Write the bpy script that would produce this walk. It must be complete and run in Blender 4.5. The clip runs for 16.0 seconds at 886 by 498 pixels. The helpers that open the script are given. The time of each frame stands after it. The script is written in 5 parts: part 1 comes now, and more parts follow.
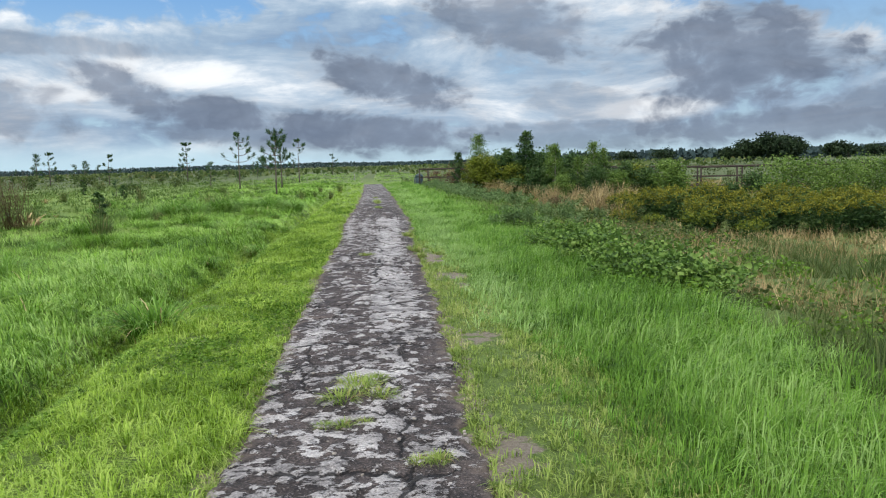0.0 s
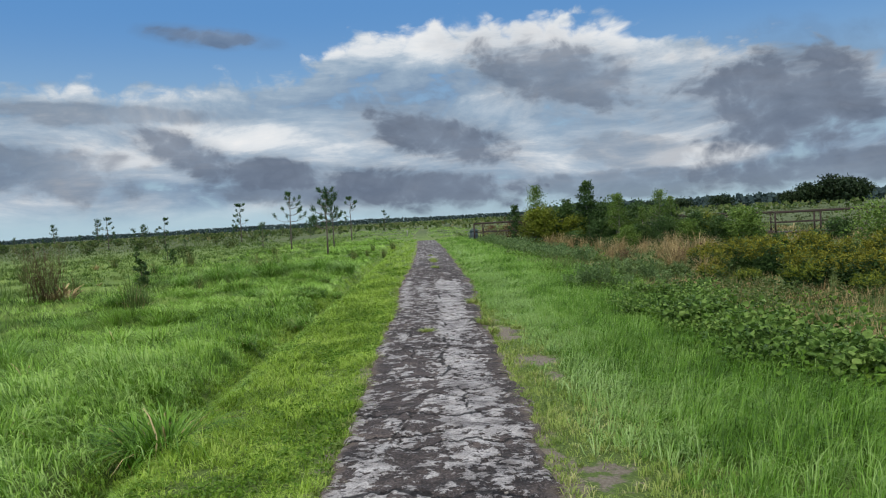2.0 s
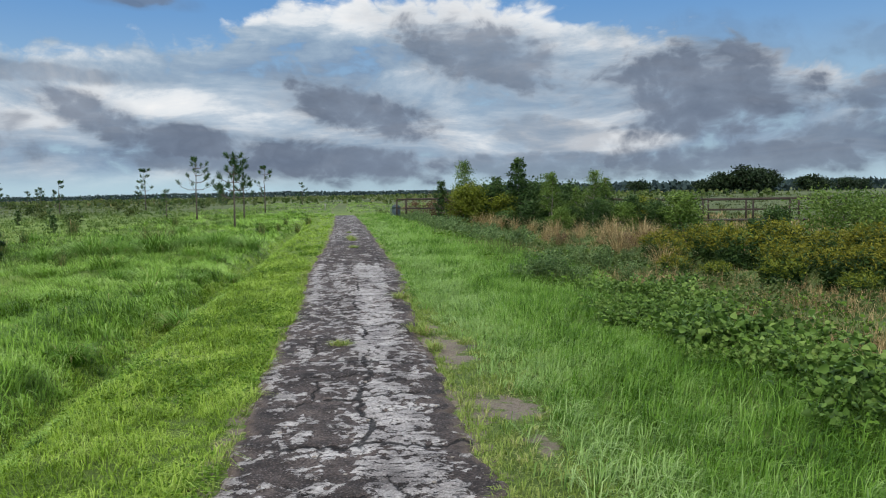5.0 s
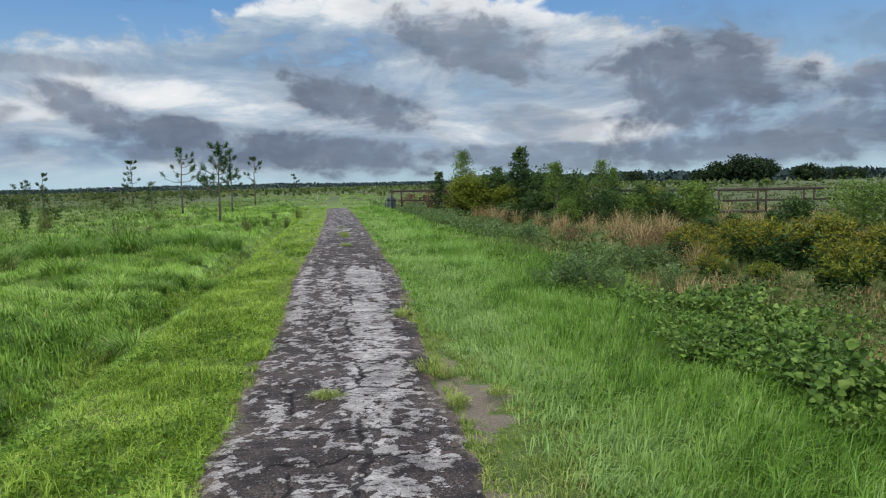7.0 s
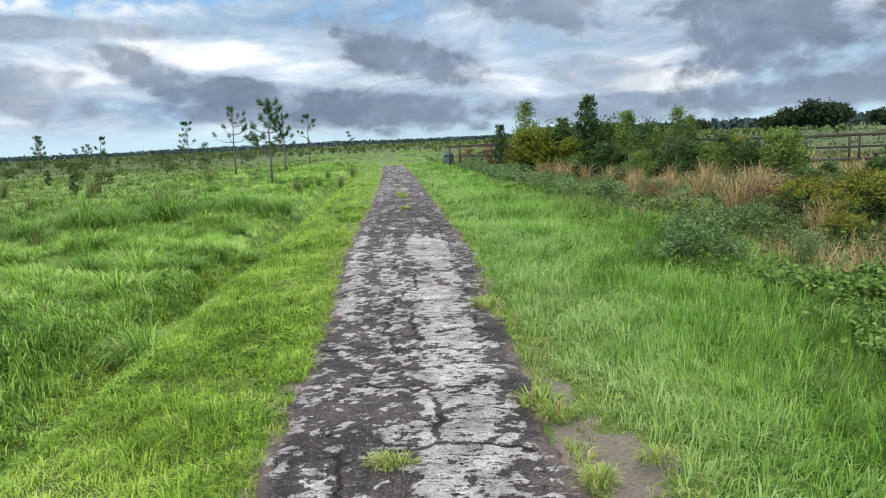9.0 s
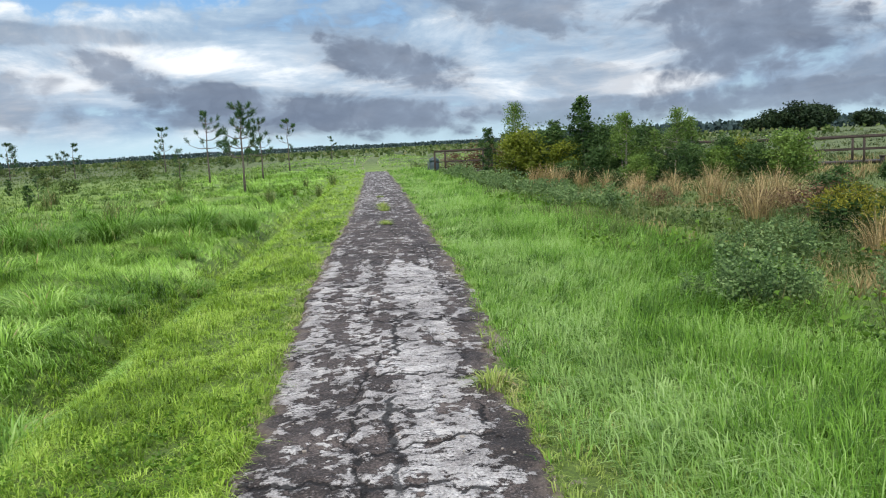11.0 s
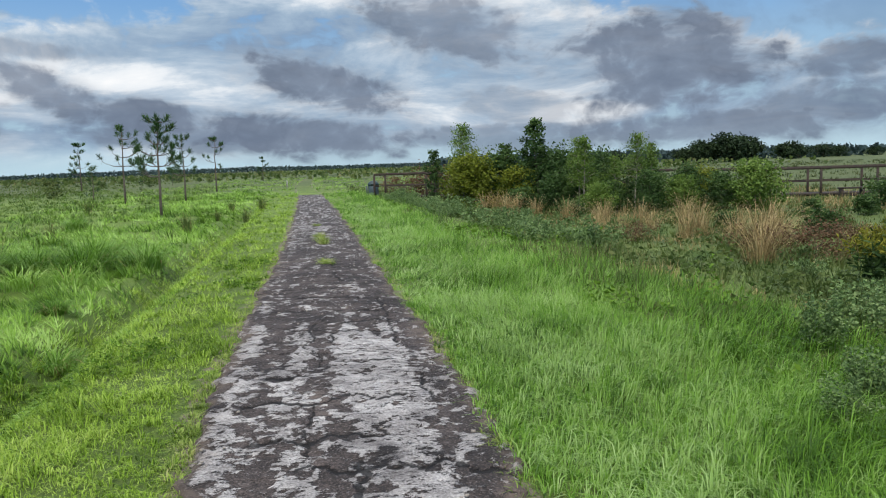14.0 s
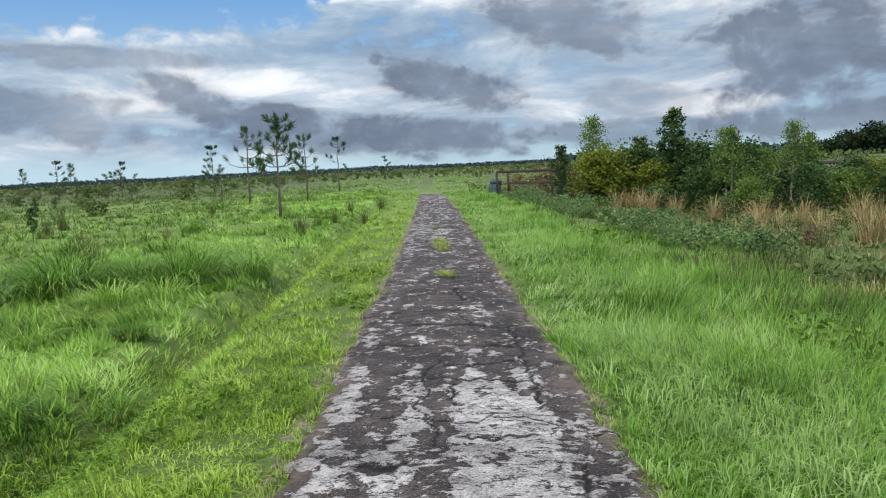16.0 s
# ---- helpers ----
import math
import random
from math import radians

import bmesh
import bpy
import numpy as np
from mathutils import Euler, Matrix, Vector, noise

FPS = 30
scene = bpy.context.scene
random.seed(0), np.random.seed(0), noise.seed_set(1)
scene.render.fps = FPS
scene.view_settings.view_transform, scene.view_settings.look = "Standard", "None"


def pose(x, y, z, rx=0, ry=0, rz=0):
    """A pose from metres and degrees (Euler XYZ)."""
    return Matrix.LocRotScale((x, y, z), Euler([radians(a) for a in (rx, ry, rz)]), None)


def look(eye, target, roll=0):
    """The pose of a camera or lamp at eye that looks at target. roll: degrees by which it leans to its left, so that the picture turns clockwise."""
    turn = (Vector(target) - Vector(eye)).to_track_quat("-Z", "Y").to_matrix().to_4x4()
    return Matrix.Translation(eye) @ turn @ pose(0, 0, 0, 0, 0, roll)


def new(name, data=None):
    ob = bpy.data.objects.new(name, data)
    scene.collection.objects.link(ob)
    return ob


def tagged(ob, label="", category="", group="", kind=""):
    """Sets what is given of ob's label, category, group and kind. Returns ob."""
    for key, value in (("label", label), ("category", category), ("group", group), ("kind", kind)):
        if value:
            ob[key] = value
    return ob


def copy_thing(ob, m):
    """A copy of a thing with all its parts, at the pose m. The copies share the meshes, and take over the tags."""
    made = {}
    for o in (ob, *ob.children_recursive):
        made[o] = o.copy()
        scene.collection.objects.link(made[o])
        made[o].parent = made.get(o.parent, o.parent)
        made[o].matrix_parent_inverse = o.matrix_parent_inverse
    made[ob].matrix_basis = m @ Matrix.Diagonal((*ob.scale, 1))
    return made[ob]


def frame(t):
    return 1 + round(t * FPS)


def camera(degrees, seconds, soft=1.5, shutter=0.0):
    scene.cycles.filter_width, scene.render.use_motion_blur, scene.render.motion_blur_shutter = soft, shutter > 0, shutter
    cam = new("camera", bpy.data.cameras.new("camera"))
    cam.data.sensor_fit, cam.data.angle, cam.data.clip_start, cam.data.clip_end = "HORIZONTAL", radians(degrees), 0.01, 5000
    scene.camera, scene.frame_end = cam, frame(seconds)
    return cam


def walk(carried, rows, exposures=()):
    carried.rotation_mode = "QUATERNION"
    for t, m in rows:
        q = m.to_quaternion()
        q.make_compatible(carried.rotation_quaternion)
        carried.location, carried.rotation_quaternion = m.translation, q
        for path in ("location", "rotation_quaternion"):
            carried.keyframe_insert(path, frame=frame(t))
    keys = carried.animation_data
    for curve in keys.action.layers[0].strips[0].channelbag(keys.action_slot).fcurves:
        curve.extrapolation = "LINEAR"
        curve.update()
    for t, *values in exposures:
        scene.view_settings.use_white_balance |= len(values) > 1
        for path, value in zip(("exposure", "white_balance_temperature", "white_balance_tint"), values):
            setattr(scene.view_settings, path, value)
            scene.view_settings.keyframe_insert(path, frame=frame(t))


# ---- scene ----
cam = camera(59.7, 16.0, 1.1)
METRES, EYE, TILT, LEAN, TURN = 16.0, 1.5, 0.0, 0.0, 0.0
ROWS = [
    (0.0, 0.0, 0.0, 0.0, -0.18, -6.41, 1.62),
    (0.5, -0.0034, 0.0287, 0.0007, 3.07, -6.09, 1.99),
    (1.0, -0.0094, 0.0629, 0.0009, 3.44, -5.75, 2.23),
    (1.5, -0.0155, 0.0959, 0.0023, 2.96, -4.34, 3.17),
    (2.0, -0.0186, 0.1247, 0.0043, 3.58, -2.3, 3.32),
    (2.5, -0.0221, 0.1589, 0.0031, 3.68, -2.62, 2.77),
    (3.0, -0.0214, 0.19, 0.003, 3.56, -4.13, 1.21),
    (3.5, -0.0272, 0.2189, 0.0023, 2.98, -4.45, 1.2),
    (4.0, -0.0281, 0.2487, 0.0018, 1.16, -4.0, 1.63),
    (4.5, -0.0323, 0.2833, 0.0004, -1.08, -3.81, 1.34),
    (5.0, -0.0333, 0.3161, -0.0004, -2.32, -4.24, 1.11),
    (7.5, -0.0463, 0.4795, 0.001, -2.8, -4.92, 1.36),
    (8.0, -0.0503, 0.5115, 0.0001, -2.36, -5.05, 1.35),
    (8.5, -0.0502, 0.5413, -0.0008, -0.9, -7.29, 1.74),
    (9.0, -0.0547, 0.5717, -0.0004, 1.23, -8.08, 2.75),
    (11.5, -0.0593, 0.7363, 0.0012, -0.42, -7.59, 2.9),
    (12.0, -0.057, 0.7673, 0.0009, -2.65, -6.21, 1.27),
    (12.5, -0.0611, 0.7949, -0.0005, -6.65, -5.79, 0.47),
    (13.0, -0.0663, 0.8247, -0.0012, -8.2, -6.09, 0.63),
    (13.5, -0.0726, 0.8533, -0.0005, -6.16, -6.15, 0.55),
    (14.0, -0.0807, 0.8812, -0.0002, -4.83, -6.3, 1.92),
    (14.5, -0.0829, 0.9118, -0.0004, -2.14, -6.76, 2.38),
    (15.0, -0.0875, 0.9414, -0.0017, 0.56, -7.1, 3.12),
    (15.5, -0.0853, 0.9672, -0.0012, 2.37, -7.2, 3.28),
    (16.0, -0.0868, 0.9922, -0.0011, 4.07, -6.12, 2.81),
]
EXPOSURES = [(0.0, 0.08), (1.0, 0.05), (2.0, -0.27), (3.5, -0.28), (5.0, -0.20), (8.0, -0.20), (8.5, -0.13), (9.0, 0.25), (11.5, 0.14), (12.5, -0.02), (14.0, -0.06), (16.0, 0.04)]
walk(cam, [(t, pose(0, 0, EYE, TILT, LEAN, TURN) @ pose(METRES * x, METRES * y, METRES * z, 90 + pitch, roll, yaw)) for t, x, y, z, yaw, pitch, roll in ROWS], EXPOSURES)

# ---- world: broken cloud over blue, light overcast overhead ----
SKY_STRENGTH, SUN_STRENGTH = 1.04, 2.7
SUN_AZ, SUN_EL = 200.0, 48.0


def node(tree, kind, **sets):
    n = tree.nodes.new(kind)
    for key, value in sets.items():
        if key in n.inputs:
            n.inputs[key].default_value = value
    return n


class Sums:
    """Arithmetic in a node tree."""

    def __init__(self, tree):
        self.tree = tree

    def op(self, operation, *args, clamp=False):
        n = self.tree.nodes.new("ShaderNodeMath")
        n.operation, n.use_clamp = operation, clamp
        for i, a in enumerate(args):
            if isinstance(a, (int, float)):
                n.inputs[i].default_value = a
            else:
                self.tree.links.new(a, n.inputs[i])
        return n.outputs[0]

    def step(self, value, low, high):
        n = self.tree.nodes.new("ShaderNodeMapRange")
        n.interpolation_type = "SMOOTHSTEP"
        self.tree.links.new(value, n.inputs[0])
        n.inputs[1].default_value, n.inputs[2].default_value = low, high
        return n.outputs[0]

    def mix(self, factor, a, b):
        n = self.tree.nodes.new("ShaderNodeMix")
        n.data_type = "RGBA"
        for socket, v in ((n.inputs[0], factor), (n.inputs[6], a), (n.inputs[7], b)):
            if isinstance(v, (int, float)):
                socket.default_value = v
            elif isinstance(v, tuple):
                socket.default_value = (*v, 1)
            else:
                self.tree.links.new(v, socket)
        return n.outputs[2]

    def noise(self, vector, scale, detail=4.0, rough=0.55, distortion=0.0):
        n = self.tree.nodes.new("ShaderNodeTexNoise")
        if vector is not None:
            self.tree.links.new(vector, n.inputs["Vector"])
        n.inputs["Scale"].default_value, n.inputs["Detail"].default_value = scale, detail
        n.inputs["Roughness"].default_value, n.inputs["Distortion"].default_value = rough, distortion
        return n.outputs[0]

    def ramp(self, factor, stops):
        n = self.tree.nodes.new("ShaderNodeValToRGB")
        while len(n.color_ramp.elements) < len(stops):
            n.color_ramp.elements.new(0.5)
        for e, (at, colour) in zip(n.color_ramp.elements, stops):
            e.position, e.color = at, (*colour, 1)
        self.tree.links.new(factor, n.inputs[0])
        return n.outputs[0]

    def vec(self, x, y, z):
        n = self.tree.nodes.new("ShaderNodeCombineXYZ")
        for i, a in enumerate((x, y, z)):
            if isinstance(a, (int, float)):
                n.inputs[i].default_value = a
            else:
                self.tree.links.new(a, n.inputs[i])
        return n.outputs[0]


# clouds: azimuth from the walk's first direction, elevation, half width, height above and below, slope, depth of grey
CLOUDS = [
    (20.8, 6.7, 7.6, 3.2, 3.9, -0.05, 1.0), (6.0, 10.0, 6.4, 2.0, 2.6, -0.24, 0.86), (-3.4, 6.1, 5.6, 1.5, 2.0, -0.30, 1.0),
    (-21.5, 5.7, 4.2, 1.1, 1.7, -0.42, 0.95), (-15.6, 4.0, 4.6, 1.0, 1.6, -0.14, 1.0), (-5.0, 2.4, 9.5, 1.4, 1.6, -0.07, 1.0),
    (-30.0, 4.6, 6.0, 1.7, 2.0, -0.10, 0.72), (-27.5, 8.4, 8.0, 0.6, 0.9, -0.03, 0.6), (-19.5, 13.5, 3.4, 0.5, 0.6, -0.08, 0.8),
]
CLOUDS += [
    (10.5, 4.1, 4.4, 1.1, 1.6, -0.12, 0.5), (9.5, 1.8, 9.0, 1.0, 1.2, 0.0, 0.75), (23.0, 1.8, 10.0, 1.4, 1.2, 0.0, 0.9),
    (32.0, 3.1, 6.5, 1.5, 1.4, 0.0, 0.8), (32.2, 6.0, 3.2, 1.1, 1.2, 0.0, 0.85), (33.0, 9.2, 5.0, 1.0, 1.6, 0.0, 0.35), (-12.0, 2.4, 8.0, 0.8, 1.2, -0.08, 0.8),
]
# how high the pale sheet reaches, by azimuth
SHEET_TOP = [(-40, 9.6), (-22, 10.2), (-14.5, 11.0), (-8.7, 13.8), (0.4, 14.6), (9.3, 13.5), (14.6, 11.6), (24.4, 9.7), (29, 8.0), (40, 6.0)]
world = bpy.data.worlds.new("sky")
scene.world = world
world.use_nodes = True
tree = world.node_tree
tree.nodes.clear()
S = Sums(tree)
coord = tree.nodes.new("ShaderNodeTexCoord").outputs["Generated"]
split = tree.nodes.new("ShaderNodeSeparateXYZ")
tree.links.new(coord, split.inputs[0])
sx, sy, sz = split.outputs
az = S.op("MULTIPLY", S.op("ARCTAN2", sx, sy), 57.2958)
el = S.op("MULTIPLY", S.op("ARCSINE", sz), 57.2958)
flat = S.vec(S.op("MULTIPLY", az, 0.1), S.op("MULTIPLY", el, 0.15), 0.0)
streak = S.vec(S.op("MULTIPLY", az, 0.055), S.op("MULTIPLY", el, 0.2), 3.0)
bend = tree.nodes.new("ShaderNodeTexNoise")
bend.inputs["Scale"].default_value, bend.inputs["Detail"].default_value = 1.7, 3.0
tree.links.new(flat, bend.inputs["Vector"])
curl = tree.nodes.new("ShaderNodeVectorMath")
curl.operation = "MULTIPLY_ADD"
curl.inputs[1].default_value = (0.45, 0.28, 0)
tree.links.new(bend.outputs["Color"], curl.inputs[0])
tree.links.new(flat, curl.inputs[2])
billow = tree.nodes.new("ShaderNodeTexVoronoi")
billow.feature = "SMOOTH_F1"
billow.inputs["Scale"].default_value, billow.inputs["Detail"].default_value = 5.5, 3.0
billow.inputs["Smoothness"].default_value = 0.35
tree.links.new(curl.outputs[0], billow.inputs["Vector"])
puff = S.op("ADD", S.op("MULTIPLY", S.op("SUBTRACT", S.noise(curl.outputs[0], 3.2, 10.0, 0.58), 0.5), 0.75), S.op("MULTIPLY", S.op("SUBTRACT", 0.80, billow.outputs["Distance"]), 0.30))
broad = S.op("SUBTRACT", S.noise(flat, 1.0, 3.0, 0.5), 0.5)
wisp = S.op("ADD", S.noise(streak, 1.5, 9.0, 0.62, 0.4), S.op("MULTIPLY", puff, 0.22))
for a0, e0, ra, re, gain in ((1.0, 12.6, 13.0, 2.6, 0.17), (-18.5, 6.6, 7.0, 1.5, 0.17), (1.0, 7.4, 8.0, 2.2, 0.10), (16.0, 3.3, 5.5, 1.1, 0.17), (30.5, 4.4, 4.5, 1.0, 0.12), (-26.0, 9.6, 9.0, 0.8, 0.12), (-12.3, 12.4, 2.6, 0.9, 0.16), (17.0, 10.2, 5.0, 0.9, 0.10)):
    r = S.op("ADD", S.op("POWER", S.op("MULTIPLY", S.op("SUBTRACT", az, a0), 1 / ra), 2.0), S.op("POWER", S.op("MULTIPLY", S.op("SUBTRACT", el, e0), 1 / re), 2.0))
    wisp = S.op("ADD", wisp, S.op("MULTIPLY", S.step(r, 1.0, 0.0), gain))
# the sky behind the clouds
sky = tree.nodes.new("ShaderNodeTexSky")
sky.sky_type, sky.sun_disc = "NISHITA", False
sky.sun_elevation, sky.sun_rotation = radians(SUN_EL), radians(SUN_AZ)
clear = tree.nodes.new("ShaderNodeMix")
clear.data_type, clear.blend_type = "RGBA", "MULTIPLY"
clear.inputs[0].default_value = 1.0
tree.links.new(sky.outputs[0], clear.inputs[6])
clear.inputs[7].default_value = (0.10, 0.10, 0.10, 1)
blue = S.mix(S.step(el, 0.0, 16.0), (0.50, 0.70, 0.80), (0.13, 0.33, 0.68))
blue = S.mix(S.step(el, 14.0, 45.0), blue, clear.outputs[2])
# the pale sheet of cloud, its top higher ahead than aside
top = S.op("MULTIPLY", S.ramp(S.op("ADD", S.op("MULTIPLY", az, 1 / 80), 0.5), [((a0 + 40) / 80, (e0 / 20,) * 3) for a0, e0 in SHEET_TOP]), 20.0)
edge = S.op("ADD", S.op("SUBTRACT", top, el), S.op("ADD", S.op("MULTIPLY", puff, 4.5), S.op("MULTIPLY", broad, 2.5)))
sheet = S.step(edge, -0.4, 0.9)
pale = S.ramp(wisp, [(0.30, (0.23, 0.34, 0.50)), (0.44, (0.36, 0.48, 0.62)), (0.54, (0.53, 0.63, 0.74)), (0.64, (0.84, 0.885, 0.93)), (0.78, (0.98, 0.99, 1.0))])
hole = S.step(S.op("ADD", wisp, S.op("MULTIPLY", puff, 0.5)), 0.18, 0.36)
colour = S.mix(S.op("MULTIPLY", sheet, S.op("ADD", S.op("MULTIPLY", hole, 0.75), 0.25)), blue, pale)
# the low strip of clear pale sky
colour = S.mix(S.step(S.op("ADD", el, S.op("MULTIPLY", broad, 1.0)), 2.6, 0.4), colour, (0.50, 0.68, 0.78))
# dark cumulus
dark = None
for a0, e0, ra, rise, drop, slope, depth in CLOUDS:
    da = S.op("SUBTRACT", az, a0)
    de = S.op("SUBTRACT", S.op("SUBTRACT", el, e0), S.op("MULTIPLY", da, slope))
    tall = S.op("ADD", S.op("MULTIPLY", S.op("MAXIMUM", de, 0.0), 1 / rise), S.op("MULTIPLY", S.op("MINIMUM", de, 0.0), 1 / drop))
    r = S.op("ADD", S.op("POWER", S.op("MULTIPLY", da, 1 / ra), 2.0), S.op("POWER", tall, 2.0))
    v = S.op("ADD", S.op("SUBTRACT", 1.36, r), S.op("ADD", S.op("MULTIPLY", puff, 3.0), S.op("MULTIPLY", broad, 1.3)))
    core, veil = S.step(v, -0.1, 0.85), S.step(v, -1.7, 0.9)
    v = S.op("MULTIPLY", S.op("ADD", S.op("MULTIPLY", core, 0.62), S.op("MULTIPLY", veil, 0.38)), depth)
    dark = v if dark is None else S.op("MAXIMUM", dark, v)
shade = S.ramp(S.op("ADD", S.op("ADD", S.op("MULTIPLY", puff, 0.8), broad), 0.5), [(0.15, (0.275, 0.345, 0.45)), (0.4, (0.195, 0.243, 0.33)), (0.62, (0.145, 0.183, 0.257)), (0.85, (0.19, 0.24, 0.335))])
colour = S.mix(S.op("MULTIPLY", dark, 0.93), colour, shade)
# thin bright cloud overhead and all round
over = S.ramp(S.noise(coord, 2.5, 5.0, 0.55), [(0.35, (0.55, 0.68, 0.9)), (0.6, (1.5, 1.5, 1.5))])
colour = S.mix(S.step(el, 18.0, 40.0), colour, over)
background = tree.nodes.new("ShaderNodeBackground")
background.inputs[1].default_value = SKY_STRENGTH
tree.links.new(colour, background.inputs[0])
tree.links.new(background.outputs[0], tree.nodes.new("ShaderNodeOutputWorld").inputs[0])

sun = new("sun", bpy.data.lights.new("sun", "SUN"))
sun.data.energy, sun.data.angle, sun.data.color = SUN_STRENGTH, radians(10), (1.0, 0.95, 0.87)
sun.matrix_world = look((30 * math.sin(radians(SUN_AZ)), 30 * math.cos(radians(SUN_AZ)), 30 * math.tan(radians(SUN_EL))), (0, 0, 0))


# ---- materials ----
def material(name):
    m = bpy.data.materials.new(name)
    m.use_nodes = True
    return m, m.node_tree, m.node_tree.nodes["Principled BSDF"], Sums(m.node_tree)


def foliage(name, stops, patch=0.35, patch_scale=0.6, rough=0.5, through_light=0.3, single=0.5):
    """Leaves and blades: colour from blade to blade and from patch to patch, some light coming through."""
    m, t, p, s = material(name)
    island = t.nodes.new("ShaderNodeNewGeometry").outputs["Random Per Island"]
    place = t.nodes.new("ShaderNodeNewGeometry").outputs["Position"]
    tone = t.nodes.new("ShaderNodeAttribute")
    tone.attribute_name = "tone"
    n = s.op("ADD", s.op("MULTIPLY", s.noise(place, patch_scale, 3.0), 0.6), s.op("MULTIPLY", s.noise(place, patch_scale * 7, 3.0), 0.4))
    f = s.op("ADD", s.op("MULTIPLY", s.op("ADD", s.op("MULTIPLY", island, single), s.op("MULTIPLY", tone.outputs["Fac"], 1 - single)), 1 - patch), s.op("MULTIPLY", s.step(n, 0.38, 0.62), patch))
    colour = s.ramp(f, stops)
    t.links.new(colour, p.inputs["Base Color"])
    p.inputs["Roughness"].default_value = rough
    p.inputs["Specular IOR Level"].default_value = 0.16
    lit = t.nodes.new("ShaderNodeBsdfTranslucent")
    t.links.new(colour, lit.inputs[0])
    both = t.nodes.new("ShaderNodeMixShader")
    both.inputs[0].default_value = through_light
    t.links.new(p.outputs[0], both.inputs[1])
    t.links.new(lit.outputs[0], both.inputs[2])
    t.links.new(both.outputs[0], t.nodes["Material Output"].inputs[0])
    return m


def surface(name, stops, scale, rough=0.8, bump=0.3, stretch=(1, 1, 1), fine=8.0):
    """A weathered surface: two scales of noise in the colour, and relief."""
    m, t, p, s = material(name)
    c = t.nodes.new("ShaderNodeTexCoord").outputs["Object"]
    mapping = t.nodes.new("ShaderNodeMapping")
    mapping.inputs["Scale"].default_value = stretch
    t.links.new(c, mapping.inputs[0])
    a, b = s.noise(mapping.outputs[0], scale, 4.0), s.noise(mapping.outputs[0], scale * fine, 5.0)
    f = s.op("ADD", s.op("MULTIPLY", a, 0.6), s.op("MULTIPLY", b, 0.4))
    t.links.new(s.ramp(f, stops), p.inputs["Base Color"])
    p.inputs["Roughness"].default_value = rough
    bm = t.nodes.new("ShaderNodeBump")
    bm.inputs["Strength"].default_value, bm.inputs["Distance"].default_value = bump, 0.02
    t.links.new(b, bm.inputs["Height"])
    t.links.new(bm.outputs[0], p.inputs["Normal"])
    return m


VERGE = foliage("verge_grass_green", [(0.20, (0.097, 0.173, 0.017)), (0.39, (0.194, 0.324, 0.032)), (0.56, (0.302, 0.459, 0.053)), (0.78, (0.439, 0.583, 0.126))], 0.4, 0.9)
ROUGH = foliage("rough_meadow_green", [(0.1, (0.036, 0.072, 0.017)), (0.35, (0.083, 0.149, 0.027)), (0.6, (0.140, 0.221, 0.045)), (0.9, (0.243, 0.302, 0.104))], 0.45, 0.35)
FAR_MEADOW = foliage("far_meadow_green", [(0.1, (0.06, 0.095, 0.025)), (0.4, (0.10, 0.155, 0.04)), (0.7, (0.15, 0.20, 0.06)), (0.95, (0.23, 0.25, 0.10))], 0.4, 0.1)
LUSH = foliage("lush_grass_green", [(0.20, (0.042, 0.103, 0.013)), (0.39, (0.100, 0.222, 0.021)), (0.56, (0.168, 0.333, 0.039)), (0.78, (0.306, 0.461, 0.139))], 0.35, 0.7)
MEADOW = foliage("meadow_grass_green", [(0.20, (0.062, 0.130, 0.020)), (0.39, (0.150, 0.290, 0.034)), (0.56, (0.262, 0.450, 0.062)), (0.78, (0.420, 0.600, 0.180))], 0.4, 0.35)
WEEDS = foliage("olive_weeds", [(0.1, (0.036, 0.062, 0.018)), (0.4, (0.076, 0.120, 0.029)), (0.7, (0.140, 0.176, 0.055)), (0.95, (0.265, 0.235, 0.108))], 0.45, 0.3)
PASTURE = foliage("pasture_olive", [(0.1, (0.026, 0.042, 0.014)), (0.4, (0.052, 0.078, 0.023)), (0.7, (0.090, 0.112, 0.038)), (0.95, (0.165, 0.155, 0.075))], 0.45, 0.1)
STRAW = foliage("dry_straw", [(0.1, (0.171, 0.127, 0.053)), (0.5, (0.354, 0.265, 0.126)), (0.9, (0.586, 0.471, 0.252))], 0.2, 1.0, 0.7, 0.15)
YELLOWING = foliage("yellowing_grass", [(0.1, (0.13, 0.20, 0.035)), (0.4, (0.23, 0.33, 0.065)), (0.7, (0.36, 0.43, 0.12)), (0.95, (0.55, 0.50, 0.26))], 0.3, 1.0)
BROADLEAF = foliage("broad_leaf_green", [(0.1, (0.04, 0.085, 0.018)), (0.5, (0.12, 0.215, 0.04)), (0.9, (0.25, 0.36, 0.09))], 0.3, 0.8, 0.5, 0.25)
GREY_LEAF = foliage("grey_green_leaf", [(0.1, (0.055, 0.105, 0.035)), (0.5, (0.14, 0.225, 0.075)), (0.9, (0.28, 0.38, 0.16))], 0.3, 0.8, 0.5, 0.25)
DARK_LEAF = foliage("dark_leaf_green", [(0.1, (0.019, 0.046, 0.014)), (0.5, (0.049, 0.097, 0.027)), (0.9, (0.115, 0.189, 0.054))], 0.25, 0.8, 0.5, 0.2, 0.2)
WILLOW_LEAF = foliage("willow_leaf_green", [(0.1, (0.046, 0.091, 0.019)), (0.5, (0.111, 0.189, 0.036)), (0.9, (0.234, 0.338, 0.078))], 0.3, 0.8, 0.5, 0.3, 0.2)
